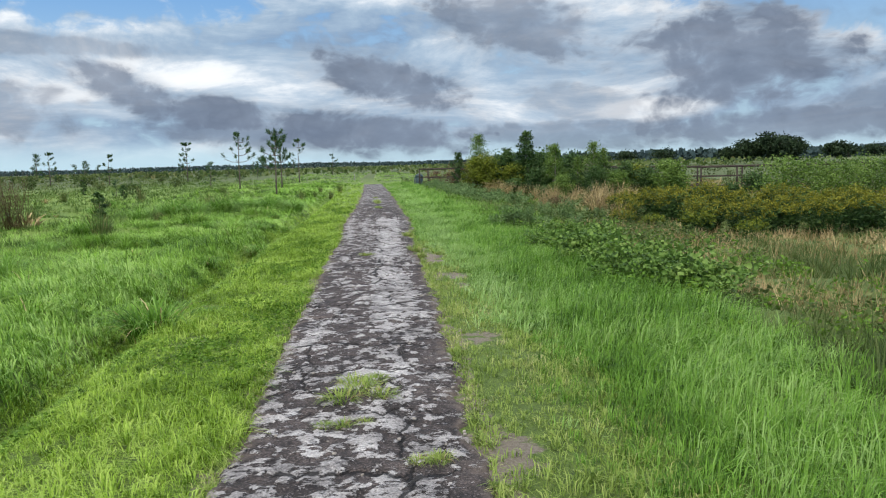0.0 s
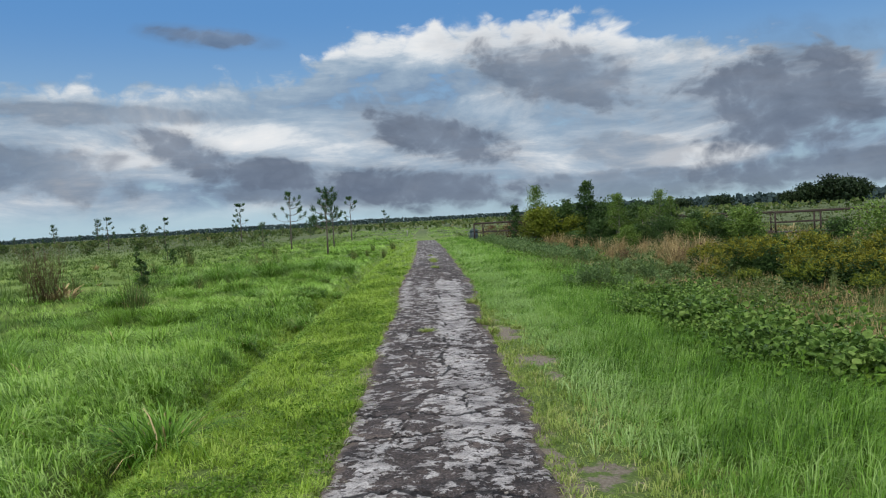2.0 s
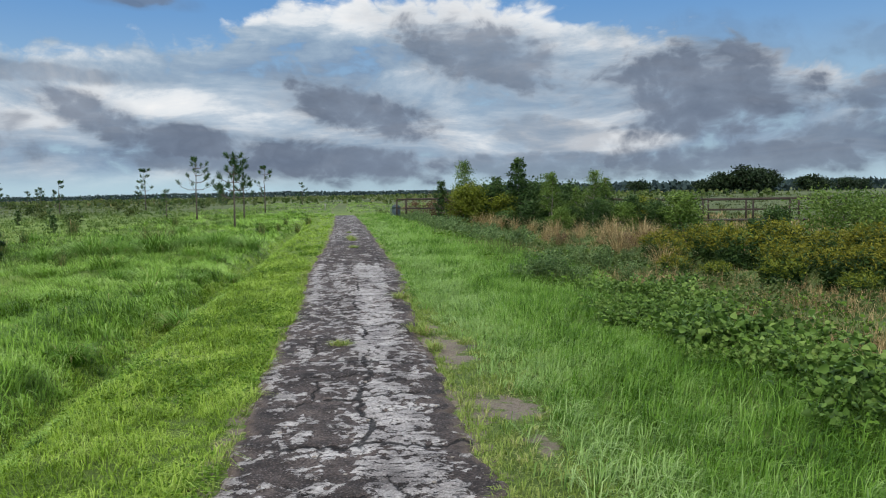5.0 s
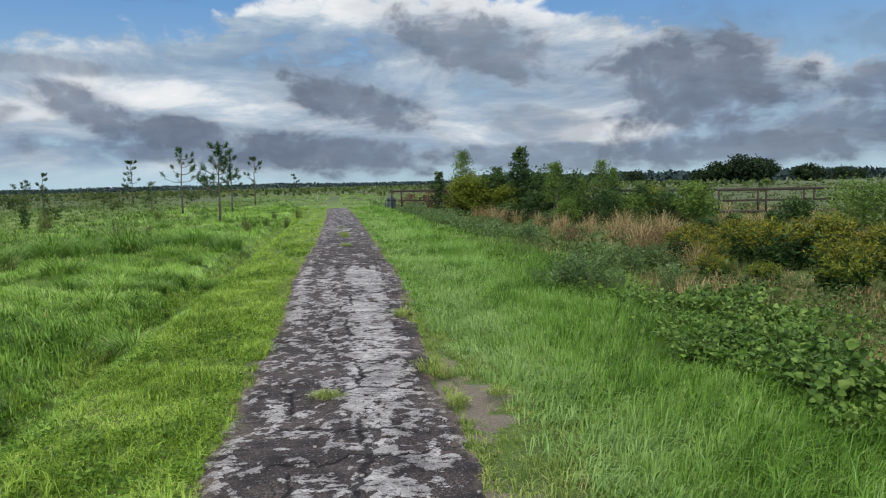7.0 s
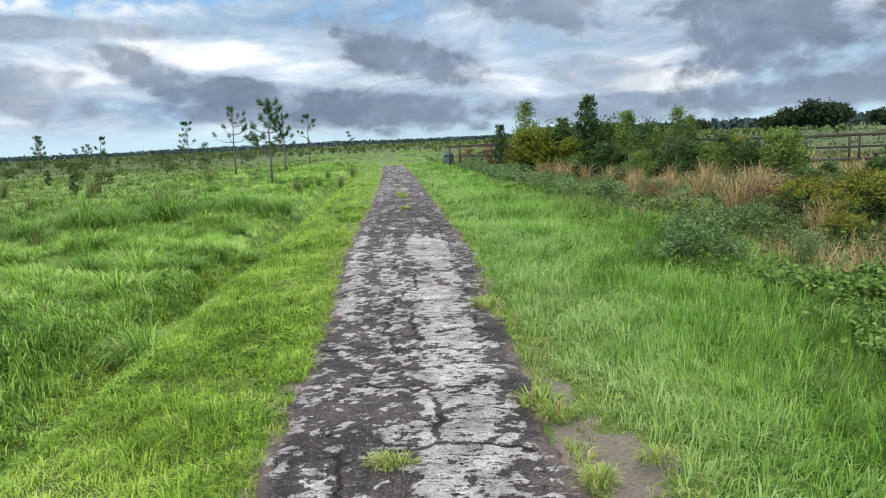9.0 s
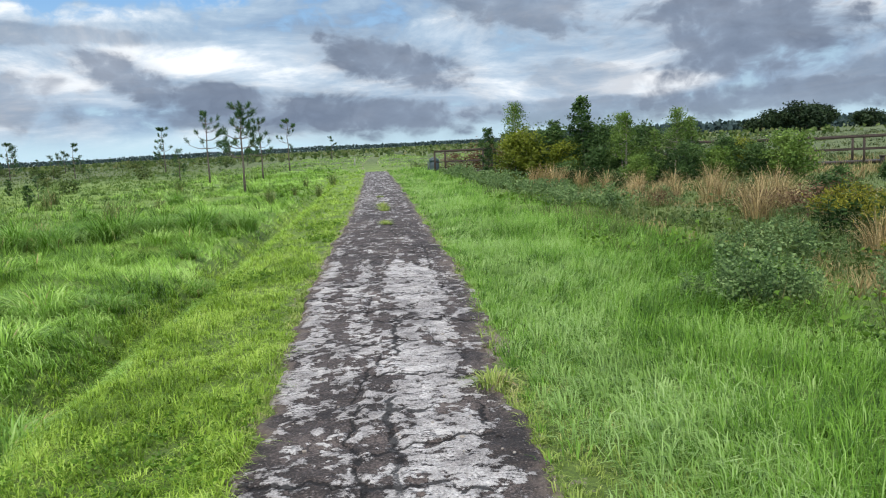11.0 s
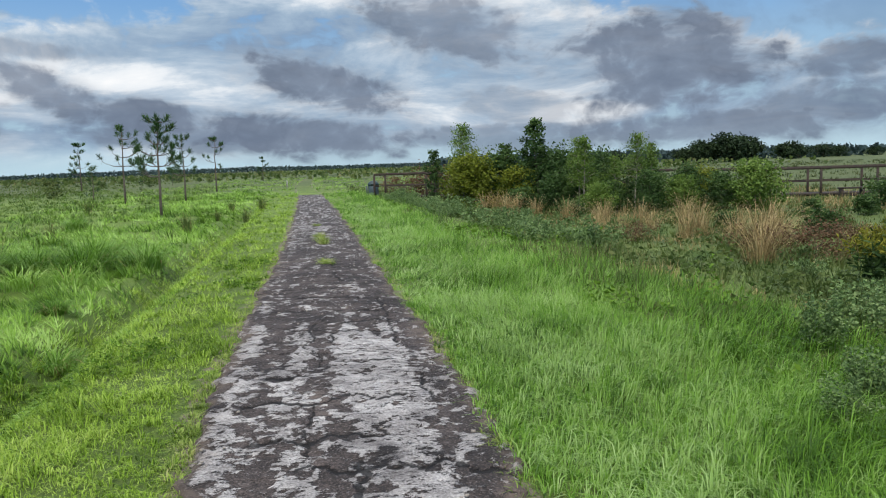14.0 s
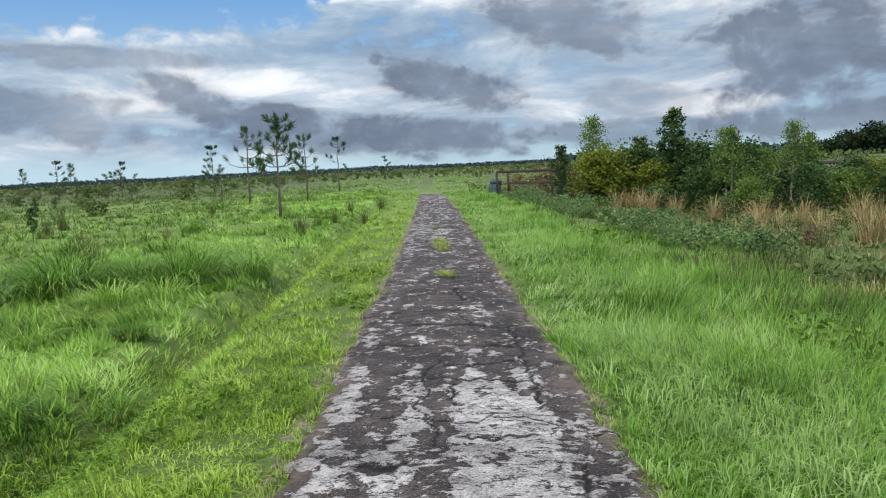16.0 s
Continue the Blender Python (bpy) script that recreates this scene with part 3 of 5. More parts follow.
def arching(name, P, height, width, lean, way, mat):
    """Long blades in four lengths that arch over, in one mesh."""
    n = len(P)
    L = np.stack([np.cos(way), np.sin(way), 0 * way], -1)
    R = np.stack([-np.sin(way), np.cos(way), 0 * way], -1) * (np.asarray(width) / 2)[:, None]
    h, b = np.asarray(height)[:, None], np.asarray(lean)[:, None]
    rows = []
    for t, thick in ((0.0, 0.8), (0.35, 1.0), (0.65, 0.8), (0.88, 0.45)):
        c = P + np.array([0, 0, 1.0]) * h * (t - 0.55 * b * t ** 2.4) + L * h * b * 0.8 * t ** 1.8
        rows += [c - R * thick, c + R * thick]
    rows.append(P + np.array([0, 0, 1.0]) * h * (1 - 0.68 * b) + L * h * b * 0.92)
    V = np.stack(rows, 1).reshape(-1, 3)
    loops = (np.arange(n)[:, None] * 9 + np.array([0, 1, 3, 2, 2, 3, 5, 4, 4, 5, 7, 6, 6, 7, 8])).ravel()
    return mesh_of(name, V, np.tile([4, 4, 4, 3], n), loops, mat, {"tone": np.repeat(rng.random(n), 9)}, True)


def strew(u0, u1, y0, y1, density, power=1.5, keep=None):
    """Places strewn over a stretch beside the trail, thinner with distance; also how far off each lies."""
    n = int((u1 - u0) * (y1 - y0) * density)
    u, y = rng.uniform(u0, u1, n), rng.uniform(y0, y1, n)
    d = np.hypot(u, np.maximum(y - 16, 3.3)) / 3.3
    p = d ** -power
    x = u + middle(y)
    if keep is not None:
        p = p * keep(u, x, y)
    k = rng.random(n) < p
    return x[k], y[k], d[k]


def grass(name, places, height, width, lean, mat, label, tuft=12, spread=0.05, wind=None):
    """Tufts at the places, each of some blades that fan out; height is a function of x and y."""
    x, y, d = places
    n = len(x)
    tall = rng.uniform(0.65, 1.35, n)
    if wind is None:
        heading, pull = rng.uniform(0, 2 * math.pi, n), rng.uniform(0, 1.3, n)
    else:
        heading, pull = wind + 3.2 * (vnoise(x, y, 0.5, 99) - 0.5) + rng.normal(0, 0.35, n), rng.uniform(0.4, 1.6, n)
    shade = rng.random(n)
    k = np.repeat(np.arange(n), rng.integers(max(tuft // 2, 1), tuft * 3 // 2 + 1, n))
    m = len(k)
    a, r = rng.uniform(0, 2 * math.pi, m), np.abs(rng.normal(0, 1, m))
    s = spread * d[k] ** 0.5
    bx, by = x[k] + np.cos(a) * r * s, y[k] + np.sin(a) * r * s
    way = np.arctan2(np.sin(a) + pull[k] * np.sin(heading[k]), np.cos(a) + pull[k] * np.cos(heading[k])) + rng.normal(0, 0.3, m)
    keep = np.abs(bx - middle(by)) > half_width(by) - 0.03 if name != "grass_tuft" else np.ones(m, bool)
    P = np.stack([bx, by, land(bx, by) - 0.01], -1)
    h = height(bx, by) * tall[k] * rng.uniform(0.6, 1.2, m) * (1 - 0.12 * np.minimum(r, 2.5))
    b = np.clip(lean * (0.4 + 0.5 * r) * rng.uniform(0.6, 1.4, m), 0.05, 1.5)
    w = width * d[k] ** 0.6 * rng.uniform(0.7, 1.3, m)
    near = (d[k] < (0 if name.startswith(FAR_OFF) else 1.7))
    sets = [build(P[q], h[q], w[q] * gain, b[q], way[q], shade[k][q]) for build, q, gain in ((blades, keep & near, 1.0), (straight_blades, keep & ~near, 1.25))]
    (v0, s0, l0, t0), (v1, s1, l1, t1) = sets
    me = mesh_of(name, np.concatenate([v0, v1]), np.concatenate([s0, s1]), np.concatenate([l0, l1 + len(v0)]), mat, {"tone": np.concatenate([t0, t1])}, True)
    ob = new(name, me)
    return tagged(ob, label, "grass", kind="stuff")


FAR_OFF = ("far_", "distant_", "rough_", "weeds", "dry_weeds")


def outside(u, x, y):
    return smooth(-0.02, 0.12, np.abs(u) - half_width(y) + 0.18 * (vnoise(x, y, 3.0, 21) - 0.5))


# left verge, mown and bright
grass("verge_grass", strew(-2.75, -0.55, 1.2, 62, 350, 1.5, outside), lambda x, y: 0.06 + 0.13 * np.clip(0.35 + 1.1 * layers(x, y, 1.9, 3, 22), 0, 1.2), 0.0055, 1.45, VERGE, "short bright green mown grass along the trail edge", 11, 0.035)
# left meadow
WAVES = lambda x, y: layers(x * 0.9, y * 0.7, 1.1, 3, 33, 0.6)
NEARER = lambda u, x, y: smooth(-8.5, -4.5, u + 2.5 * (vnoise(x, y, 0.5, 34) - 0.5))
grass("meadow_grass", strew(-12, -1.9, 1.5, 70, 255, 1.5, lambda u, x, y: smooth(-1.9, -2.2, u) * np.clip(0.25 + NEARER(u, x, y), 0, 1) * (0.75 + 0.25 * smooth(-0.25, 0.15, WAVES(x, y)))),
      lambda x, y: 0.09 + 0.25 * smooth(-2.5, -3.1, x - middle(y)) * np.clip(0.55 + 1.3 * WAVES(x, y), 0.3, 1.5), 0.0082, 1.45, MEADOW, "lush uneven meadow grass bending in the wind", 14, 0.06, math.pi)
grass("rough_meadow_grass", strew(-26, -3.2, 2, 95, 120, 1.6, lambda u, x, y: 1 - 0.85 * NEARER(u, x, y)),
      lambda x, y: 0.12 + 0.22 * np.clip(0.45 + 1.3 * WAVES(x, y), 0.1, 1.4), 0.0085, 1.1, ROUGH, "dull green rough meadow grass", 13, 0.07)
grass("far_meadow_grass", strew(-80, -20, 10, 160, 9, 0.95), lambda x, y: 0.18 + 0.2 * vnoise(x, y, 0.3, 35), 0.011, 0.8, FAR_MEADOW, "rough green meadow grass far off the trail", 8, 0.1)
grass("distant_verge_grass", strew(-14, 22, 56, 150, 14, 0.95), lambda x, y: 0.10 + 0.12 * vnoise(x, y, 0.3, 36), 0.010, 0.9, MEADOW, "green grass where the trail runs out of sight", 8, 0.1)
# right verge, thin and yellowing by the edge, and the lush strip
SANDY = lambda u, x, y: smooth(0.25, 0.6, bare_soil(x, y) + 0.3 * (vnoise(x, y, 4.0, 41) - 0.5))
grass("thin_grass", strew(0.55, 1.75, 1.2, 60, 260, 1.7, lambda u, x, y: smooth(18, 14.5, y) * outside(u, x, y) * np.clip(1 - 0.9 * SANDY(u, x, y), 0.1, 1)), lambda x, y: 0.05 + 0.07 * vnoise(x, y, 2.0, 5) ** 2, 0.0058, 0.9, YELLOWING, "thin yellowing grass on sandy soil beside the trail", 9, 0.035)
grass("lush_grass", strew(0.85, 4.9, 1.2, 62, 370, 1.45, lambda u, x, y: smooth(0.4, -0.4, u - 3.4 - 1.2 * smooth(16, 20, y) * smooth(36, 28, y)) * np.clip(1 - SANDY(u, x, y), 0, 1) * smooth(1.05, 1.75, u + 0.5 * (vnoise(x, y, 1.4, 44) - 0.5)) * (0.35 + 0.65 * vnoise(x, y, 1.2, 46))),
      lambda x, y: 0.10 + 0.20 * smooth(1.2, 2.2, x - middle(y)) * (0.45 + 0.9 * vnoise(x, y, 0.9, 45)), 0.0047, 1.15, LUSH, "tall lush bright green grass", 12, 0.045, 0.6)
# right: weeds and rough field
grass("weeds", strew(3.1, 28, 1.5, 75, 105, 1.25, lambda u, x, y: 0.2 + 0.8 * smooth(0.3, 0.65, vnoise(x, y, 0.7, 51))), lambda x, y: 0.14 + 0.3 * vnoise(x, y, 0.6, 53) ** 1.5, 0.008, 0.9, WEEDS, "olive and brown rough weeds in the low field", 11, 0.09)
grass("dry_weeds", strew(4.3, 26, 4, 60, 42, 1.2, lambda u, x, y: smooth(0.42, 0.68, vnoise(x, y, 0.5, 57))), lambda x, y: 0.22 + 0.25 * vnoise(x, y, 0.6, 58), 0.006, 0.8, STRAW, "dry tan grass among the weeds", 11, 0.08)
grass("far_weeds", strew(20, 110, 10, 170, 5.5, 0.95), lambda x, y: 0.2 + 0.2 * vnoise(x, y, 0.4, 55), 0.011, 0.8, PASTURE, "rough olive pasture far off", 8, 0.1)
# yellowed fringe that leans over both edges of the asphalt
grass("edge_grass", strew(-1.05, 1.05, 1.2, 40, 600, 1.5, lambda u, x, y: np.exp(-((np.abs(u) - half_width(y) - 0.03) / 0.055) ** 2) * smooth(0.12, 0.45, vnoise(x, y, 2.4, 71))), lambda x, y: 0.045 + 0.05 * vnoise(x, y, 3.0, 72), 0.006, 1.2, YELLOWING, "yellowed grass fringe creeping over the asphalt edge", 9, 0.03)
# grass lying over on the right, coloured paler for its sheen
grass("sheen_grass", strew(0.9, 3.0, 6, 45, 210, 1.45, lambda u, x, y: np.clip(1 - SANDY(u, x, y), 0, 1) * np.exp(-((u - 1.5 - 0.2 * smooth(14, 18, y)) / (0.3 + 0.32 * smooth(12, 16, y))) ** 2) * smooth(0.2 - 0.2 * smooth(13, 17, y), 0.55 - 0.3 * smooth(13, 17, y), vnoise(x, y, 0.8, 81))), lambda x, y: 0.13 + 0.08 * vnoise(x, y, 1.5, 82), 0.006, 1.4, SHEEN_GRASS, "grass lying over beside the trail, its sky sheen put into a paler colour", 11, 0.05, 0.9)
grass("low_grass", strew(0.55, 1.6, 14, 60, 420, 1.45, lambda u, x, y: smooth(14.5, 18, y) * outside(u, x, y) * np.clip(1 - 0.9 * SANDY(u, x, y), 0.1, 1)), lambda x, y: 0.07 + 0.07 * vnoise(x, y, 2.0, 6), 0.0058, 1.2, LUSH, "low green grass beside the asphalt", 10, 0.035, 0.9)


# ---- builders of plants and timber ----
class Shape:
    """Collects tubes, boxes and leaves into one mesh."""

    def __init__(self):
        self.v, self.f = [], []

    def tube(self, points, radii, sides=6):
        points = [Vector(p) for p in points]
        start = len(self.v)
        for i, (p, r) in enumerate(zip(points, radii)):
            along = (points[min(i + 1, len(points) - 1)] - points[max(i - 1, 0)]).normalized()
            a = along.orthogonal().normalized()
            b = along.cross(a)
            for k in range(sides):
                q = 2 * math.pi * k / sides
                self.v.append(p + a * (r * math.cos(q)) + b * (r * math.sin(q)))
        for i in range(len(points) - 1):
            for k in range(sides):
                m = (k + 1) % sides
                self.f.append((start + i * sides + k, start + i * sides + m, start + (i + 1) * sides + m, start + (i + 1) * sides + k))
        self.f.append(tuple(start + (len(points) - 1) * sides + k for k in range(sides)))
        self.f.append(tuple(start + k for k in reversed(range(sides))))

    def box(self, centre, size, turn=0.0, bevel=0.008):
        """A box with its long edges eased."""
        sx, sy, sz = (s / 2 for s in size)
        c, s = math.cos(turn), math.sin(turn)
        start = len(self.v)
        ring = [(-sx + bevel, -sy), (sx - bevel, -sy), (sx, -sy + bevel), (sx, sy - bevel), (sx - bevel, sy), (-sx + bevel, sy), (-sx, sy - bevel), (-sx, -sy + bevel)]
        for z in (-sz, sz):
            for x, y in ring:
                self.v.append(Vector((centre[0] + x * c - y * s, centre[1] + x * s + y * c, centre[2] + z)))
        for k in range(8):
            m = (k + 1) % 8
            self.f.append((start + k, start + m, start + 8 + m, start + 8 + k))
        self.f.append(tuple(start + 8 + k for k in range(8)))
        self.f.append(tuple(start + k for k in reversed(range(8))))

    def mesh(self, name, mat):
        sizes = [len(f) for f in self.f]
        return mesh_of(name, np.array([tuple(p) for p in self.v]), sizes, [i for f in self.f for i in f], mat)


def leaf_mesh(name, P, way, size, wide, mat, fold=0.25, rich=True, tone=None):
    """Folded leaves at the places P that point along way: six corners each, or four."""
    n = len(P)
    tone = rng.random(n) if tone is None else np.asarray(tone)
    way = way / (np.linalg.norm(way, axis=1, keepdims=True) + 1e-9)
    ref = rng.normal(0, 1, (n, 3))
    side = np.cross(way, ref)
    side /= np.linalg.norm(side, axis=1, keepdims=True) + 1e-9
    up = np.cross(side, way)
    s = np.asarray(size)[:, None]
    w = s * wide
    if rich:
        V = np.stack([P, P + way * s * 0.25 + side * w * 0.5 + up * w * fold, P + way * s * 0.65 + side * w * 0.42 + up * w * fold, P + way * s - up * s * 0.08,
                      P + way * s * 0.65 - side * w * 0.42 + up * w * fold, P + way * s * 0.25 - side * w * 0.5 + up * w * fold], 1).reshape(-1, 3)
        loops = (np.arange(n)[:, None] * 6 + np.array([0, 1, 2, 3, 0, 3, 4, 5])).ravel()
        return mesh_of(name, V, np.full(2 * n, 4), loops, mat, {"tone": np.repeat(tone, 6)})
    V = np.stack([P, P + way * s * 0.5 + side * w * 0.5 + up * w * fold, P + way * s, P + way * s * 0.5 - side * w * 0.5 + up * w * fold], 1).reshape(-1, 3)
    loops = (np.arange(n)[:, None] * 4 + np.array([0, 1, 2, 0, 2, 3])).ravel()
    return mesh_of(name, V, np.full(2 * n, 3), loops, mat, {"tone": np.repeat(tone, 4)})


def part_of(name, me, parent, label=""):
    ob = new(name, me)
    ob.parent = parent
    return tagged(ob, label)


def thing(name, label, category, group=""):
    return tagged(new(name), label, category, group)


def on_land(x, y, turn=0.0, size=1.0, sink=0.0):
    return Matrix.Translation((x, y, float(land(x, y)) - sink)) @ Matrix.Rotation(turn, 4, "Z") @ Matrix.Scale(size, 4)


def broadleaf(label, seed, spread=0.55, tall=0.5, stems=16, leaves=26, leaf=0.085, mat=None, group="leafy plants by the verge", upright=False):
    """A sprawling plant of arching stems with broad leaves all along."""
    r = random.Random(seed)
    stem, P, W, S = Shape(), [], [], []
    for _ in range(stems):
        a, reach, h = r.uniform(0, 6.283), spread * r.uniform(0.2, 1.0), tall * r.uniform(0.55, 1.1)
        d = Vector((math.cos(a), math.sin(a), 0))
        root = d * spread * r.uniform(0, 0.35)
        pts = [root + d * reach * t + Vector((0, 0, h * (1.7 * t - 0.75 * t * t))) for t in (0, 0.25, 0.5, 0.75, 1)]
        if upright:
            pts = [root + d * reach * 0.55 * t ** 1.6 + Vector((r.gauss(0, 0.012), r.gauss(0, 0.012), h * t)) for t in (0, 0.25, 0.5, 0.75, 1)]
        stem.tube(pts, [0.006, 0.005, 0.004, 0.003, 0.002], 3)
        for i in range(leaves):
            t = r.uniform(0.2, 1.0) * 4
            k = min(int(t), 3)
            p = pts[k].lerp(pts[k + 1], t - k)
            out = Vector((r.gauss(0, 1), r.gauss(0, 1), r.gauss(0.15, 0.35))).normalized()
            P.append(p + out * 0.05)
            W.append(out + Vector((0, 0, -0.15)))
            S.append(leaf * r.uniform(0.6, 1.3))
    ob = thing("leafy_plant", label, "plant", group)
    part_of("stalk", stem.mesh("stalk", mat or BROADLEAF), ob)
    part_of("foliage", leaf_mesh("foliage", np.array(P), np.array(W), np.array(S), 0.85, mat or BROADLEAF), ob)
    return ob


def shrub(name, label, category, seed, wide, tall, mat, bark, lobes=14, count=90, leaf=0.09, trunk=0.03, group="", narrow=0.45, gap=0.0, puff=1.0):
    """A bush or small tree: a trunk, limbs that rise from it, and clumps of leaves at their ends."""
    r = random.Random(seed)
    wood, P, W, S, T = Shape(), [], [], [], []
    lean = Vector((r.uniform(-0.06, 0.06), r.uniform(-0.06, 0.06), 0))
    spine = [Vector((0, 0, -0.05)) + lean * tall * t + Vector((r.uniform(-0.02, 0.02), r.uniform(-0.02, 0.02), tall * t * 0.95)) for t in (0, 0.2, 0.4, 0.6, 0.8, 1.0)]
    wood.tube(spine, [trunk, trunk * 0.85, trunk * 0.65, trunk * 0.45, trunk * 0.25, trunk * 0.08], 7)
    for i in range(lobes):
        t = gap + (1 - gap) * (i + r.random()) / lobes
        k = min(int(t * 5), 4)
        root = spine[k].lerp(spine[k + 1], t * 5 - k)
        profile = (0.35 + 0.65 * math.sin(math.pi * min(1, (t - gap) / (1 - gap) * 0.9 + 0.12))) if narrow > 0.4 else (1.05 - 0.9 * t)
        a = i * 2.4 + r.uniform(-0.5, 0.5)
        reach = wide * 0.5 * profile * r.uniform(0.55, 1.1)
        end = root + Vector((math.cos(a) * reach, math.sin(a) * reach, reach * r.uniform(0.15, 0.7)))
        wood.tube([root, root.lerp(end, 0.5) + Vector((0, 0, -0.03 * reach)), end], [trunk * 0.3, trunk * 0.2, trunk * 0.06], 4)
        ball, tone = puff * wide * r.uniform(0.10, 0.19), r.random()
        for _ in range(count):
            q = r.random() ** 0.5
            out = Vector((r.gauss(0, 1), r.gauss(0, 1), r.gauss(0, 1))).normalized() * ball * 1.5 * r.random() ** 0.5
            p = root.lerp(end, 0.35 + 0.65 * q) + Vector((out.x, out.y, out.z * 0.8))
            T.append(0.6 * tone + 0.4 * r.random())
            if p.z < 0.02:
                p.z = r.uniform(0.02, 0.2)
            P.append(p)
            W.append((r.gauss(0, 1), r.gauss(0, 1), r.gauss(0.2, 0.6)))
            S.append(leaf * r.uniform(0.6, 1.4))
    ob = thing(name, label, category, group)
    part_of("trunk", wood.mesh("trunk", bark), ob)
    part_of("crown", leaf_mesh("crown", np.array(P), np.array(W), np.array(S), 0.6, mat, 0.15, False, T), ob)
    return ob


def pine(label, seed, tall, whorls=6, bare=0.45, needle=0.24, group="young pines in the meadow", name="pine_tree", rich=1.0, split=True):
    """A young long-needled pine: thin trunk, whorls of upturned branches, brushes of needles at the tips."""
    r = random.Random(seed)
    ob = thing(name, label, "tree", group)
    wood, sprays = Shape(), []
    spine = [Vector((r.gauss(0, 0.012) * tall * t, r.gauss(0, 0.012) * tall * t, tall * t - 0.03)) for t in (0, 0.17, 0.34, 0.5, 0.67, 0.84, 1.0)]
    w = 0.013 * tall + 0.012
    wood.tube(spine, [w * (1 - 0.85 * i / 6) for i in range(7)], 7)

    def brush(at, way, size, count):
        out = []
        for _ in range(int(count * rich)):
            p = at - way * (r.random() * size * 1.1)
            q = way * 1.1 + Vector((r.gauss(0, 0.6), r.gauss(0, 0.6), r.gauss(-0.05, 0.5)))
            out.append((tuple(p), tuple(q), needle * r.uniform(0.7, 1.2)))
        return out

    def needles(rows, parent):
        P, W, S = zip(*rows)
        part_of("needle_tuft", leaf_mesh("needle_tuft", np.array(P), np.array(W), np.array(S), 0.075, NEEDLE, 0.0, False), parent)

    rest = brush(spine[-1], Vector((0, 0, 1)), 0.30, 150)
    for i in range(whorls):
        t = bare + (0.95 - bare) * i / max(whorls - 1, 1)
        k = min(int(t * 6), 5)
        root = spine[k].lerp(spine[k + 1], t * 6 - k)
        for j in range(r.randint(2, 4)):
            limb = Shape() if split else wood
            a = r.uniform(0, 6.283)
            reach = tall * (0.30 - 0.20 * (t - bare) / (1 - bare)) * r.uniform(0.6, 1.1)
            d = Vector((math.cos(a), math.sin(a), 0))
            pts = [root, root + d * reach * 0.4 + Vector((0, 0, reach * 0.02)), root + d * reach * 0.8 + Vector((0, 0, reach * 0.18)), root + d * reach + Vector((0, 0, reach * 0.5))]
            limb.tube(pts, [w * 0.35, w * 0.28, w * 0.2, w * 0.12], 5)
            rows = brush(pts[-1], (pts[-1] - pts[-2]).normalized(), 0.24, 80)
            if r.random() < 0.55:
                side = pts[2] + Vector((r.uniform(-0.2, 0.2), r.uniform(-0.2, 0.2), 0.12)) * tall * 0.25
                limb.tube([pts[1], side], [w * 0.2, w * 0.1], 4)
                rows += brush(side, (side - pts[1]).normalized(), 0.2, 55)
            if split:
                needles(rows, part_of("branch", limb.mesh("branch", BARK), ob))
            else:
                rest += rows
    needles(rest, part_of("trunk", wood.mesh("trunk", BARK), ob))
    if not split:
        for o in ob.children_recursive:
            tagged(o, kind="stuff" if o.name.startswith("needle") else "")
    return ob


def goldenrod(label, seed, mat_flower=None, tall=0.95, wide=0.9, stems=46):
    """A clump of upright leafy stems topped with yellow plumes."""
    r = random.Random(seed)
    stem, P, W, S, F, G, K = Shape(), [], [], [], [], [], []
    for _ in range(stems):
        a, q = r.uniform(0, 6.283), r.random() ** 0.5
        root = Vector((math.cos(a) * q * wide * 0.33, math.sin(a) * q * wide * 0.33, -0.03))
        h = tall * r.uniform(0.7, 1.1) * (1 - 0.2 * q)
        top = root + Vector((math.cos(a) * q * wide * 0.22, math.sin(a) * q * wide * 0.22, h))
        stem.tube([root, root.lerp(top, 0.5) + Vector((r.gauss(0, 0.02), r.gauss(0, 0.02), 0)), top], [0.006, 0.005, 0.003], 3)
        for _ in range(26):
            P.append(root.lerp(top, r.uniform(0.15, 0.97)))
            W.append((r.gauss(0, 1), r.gauss(0, 1), r.gauss(0.3, 0.5)))
            S.append(r.uniform(0.09, 0.17))
        for _ in range(26):
            F.append(top + Vector((r.gauss(0, 0.055), r.gauss(0, 0.055), r.gauss(-0.02, 0.05))))
            G.append((r.gauss(0, 1), r.gauss(0, 1), r.gauss(0.5, 0.6)))
            K.append(r.uniform(0.05, 0.10))
    ob = thing("goldenrod", label, "plant", "goldenrod in the low field")
    part_of("stalk", stem.mesh("stalk", DARK_LEAF), ob)
    part_of("foliage", leaf_mesh("foliage", np.array(P), np.array(W), np.array(S), 0.26, DARK_LEAF, 0.1, False), ob)
    part_of("blossom", leaf_mesh("blossom", np.array(F), np.array(G), np.array(K), 0.3, mat_flower or FLOWER, 0.2, False), ob, "dull yellow flower plumes")
    return ob


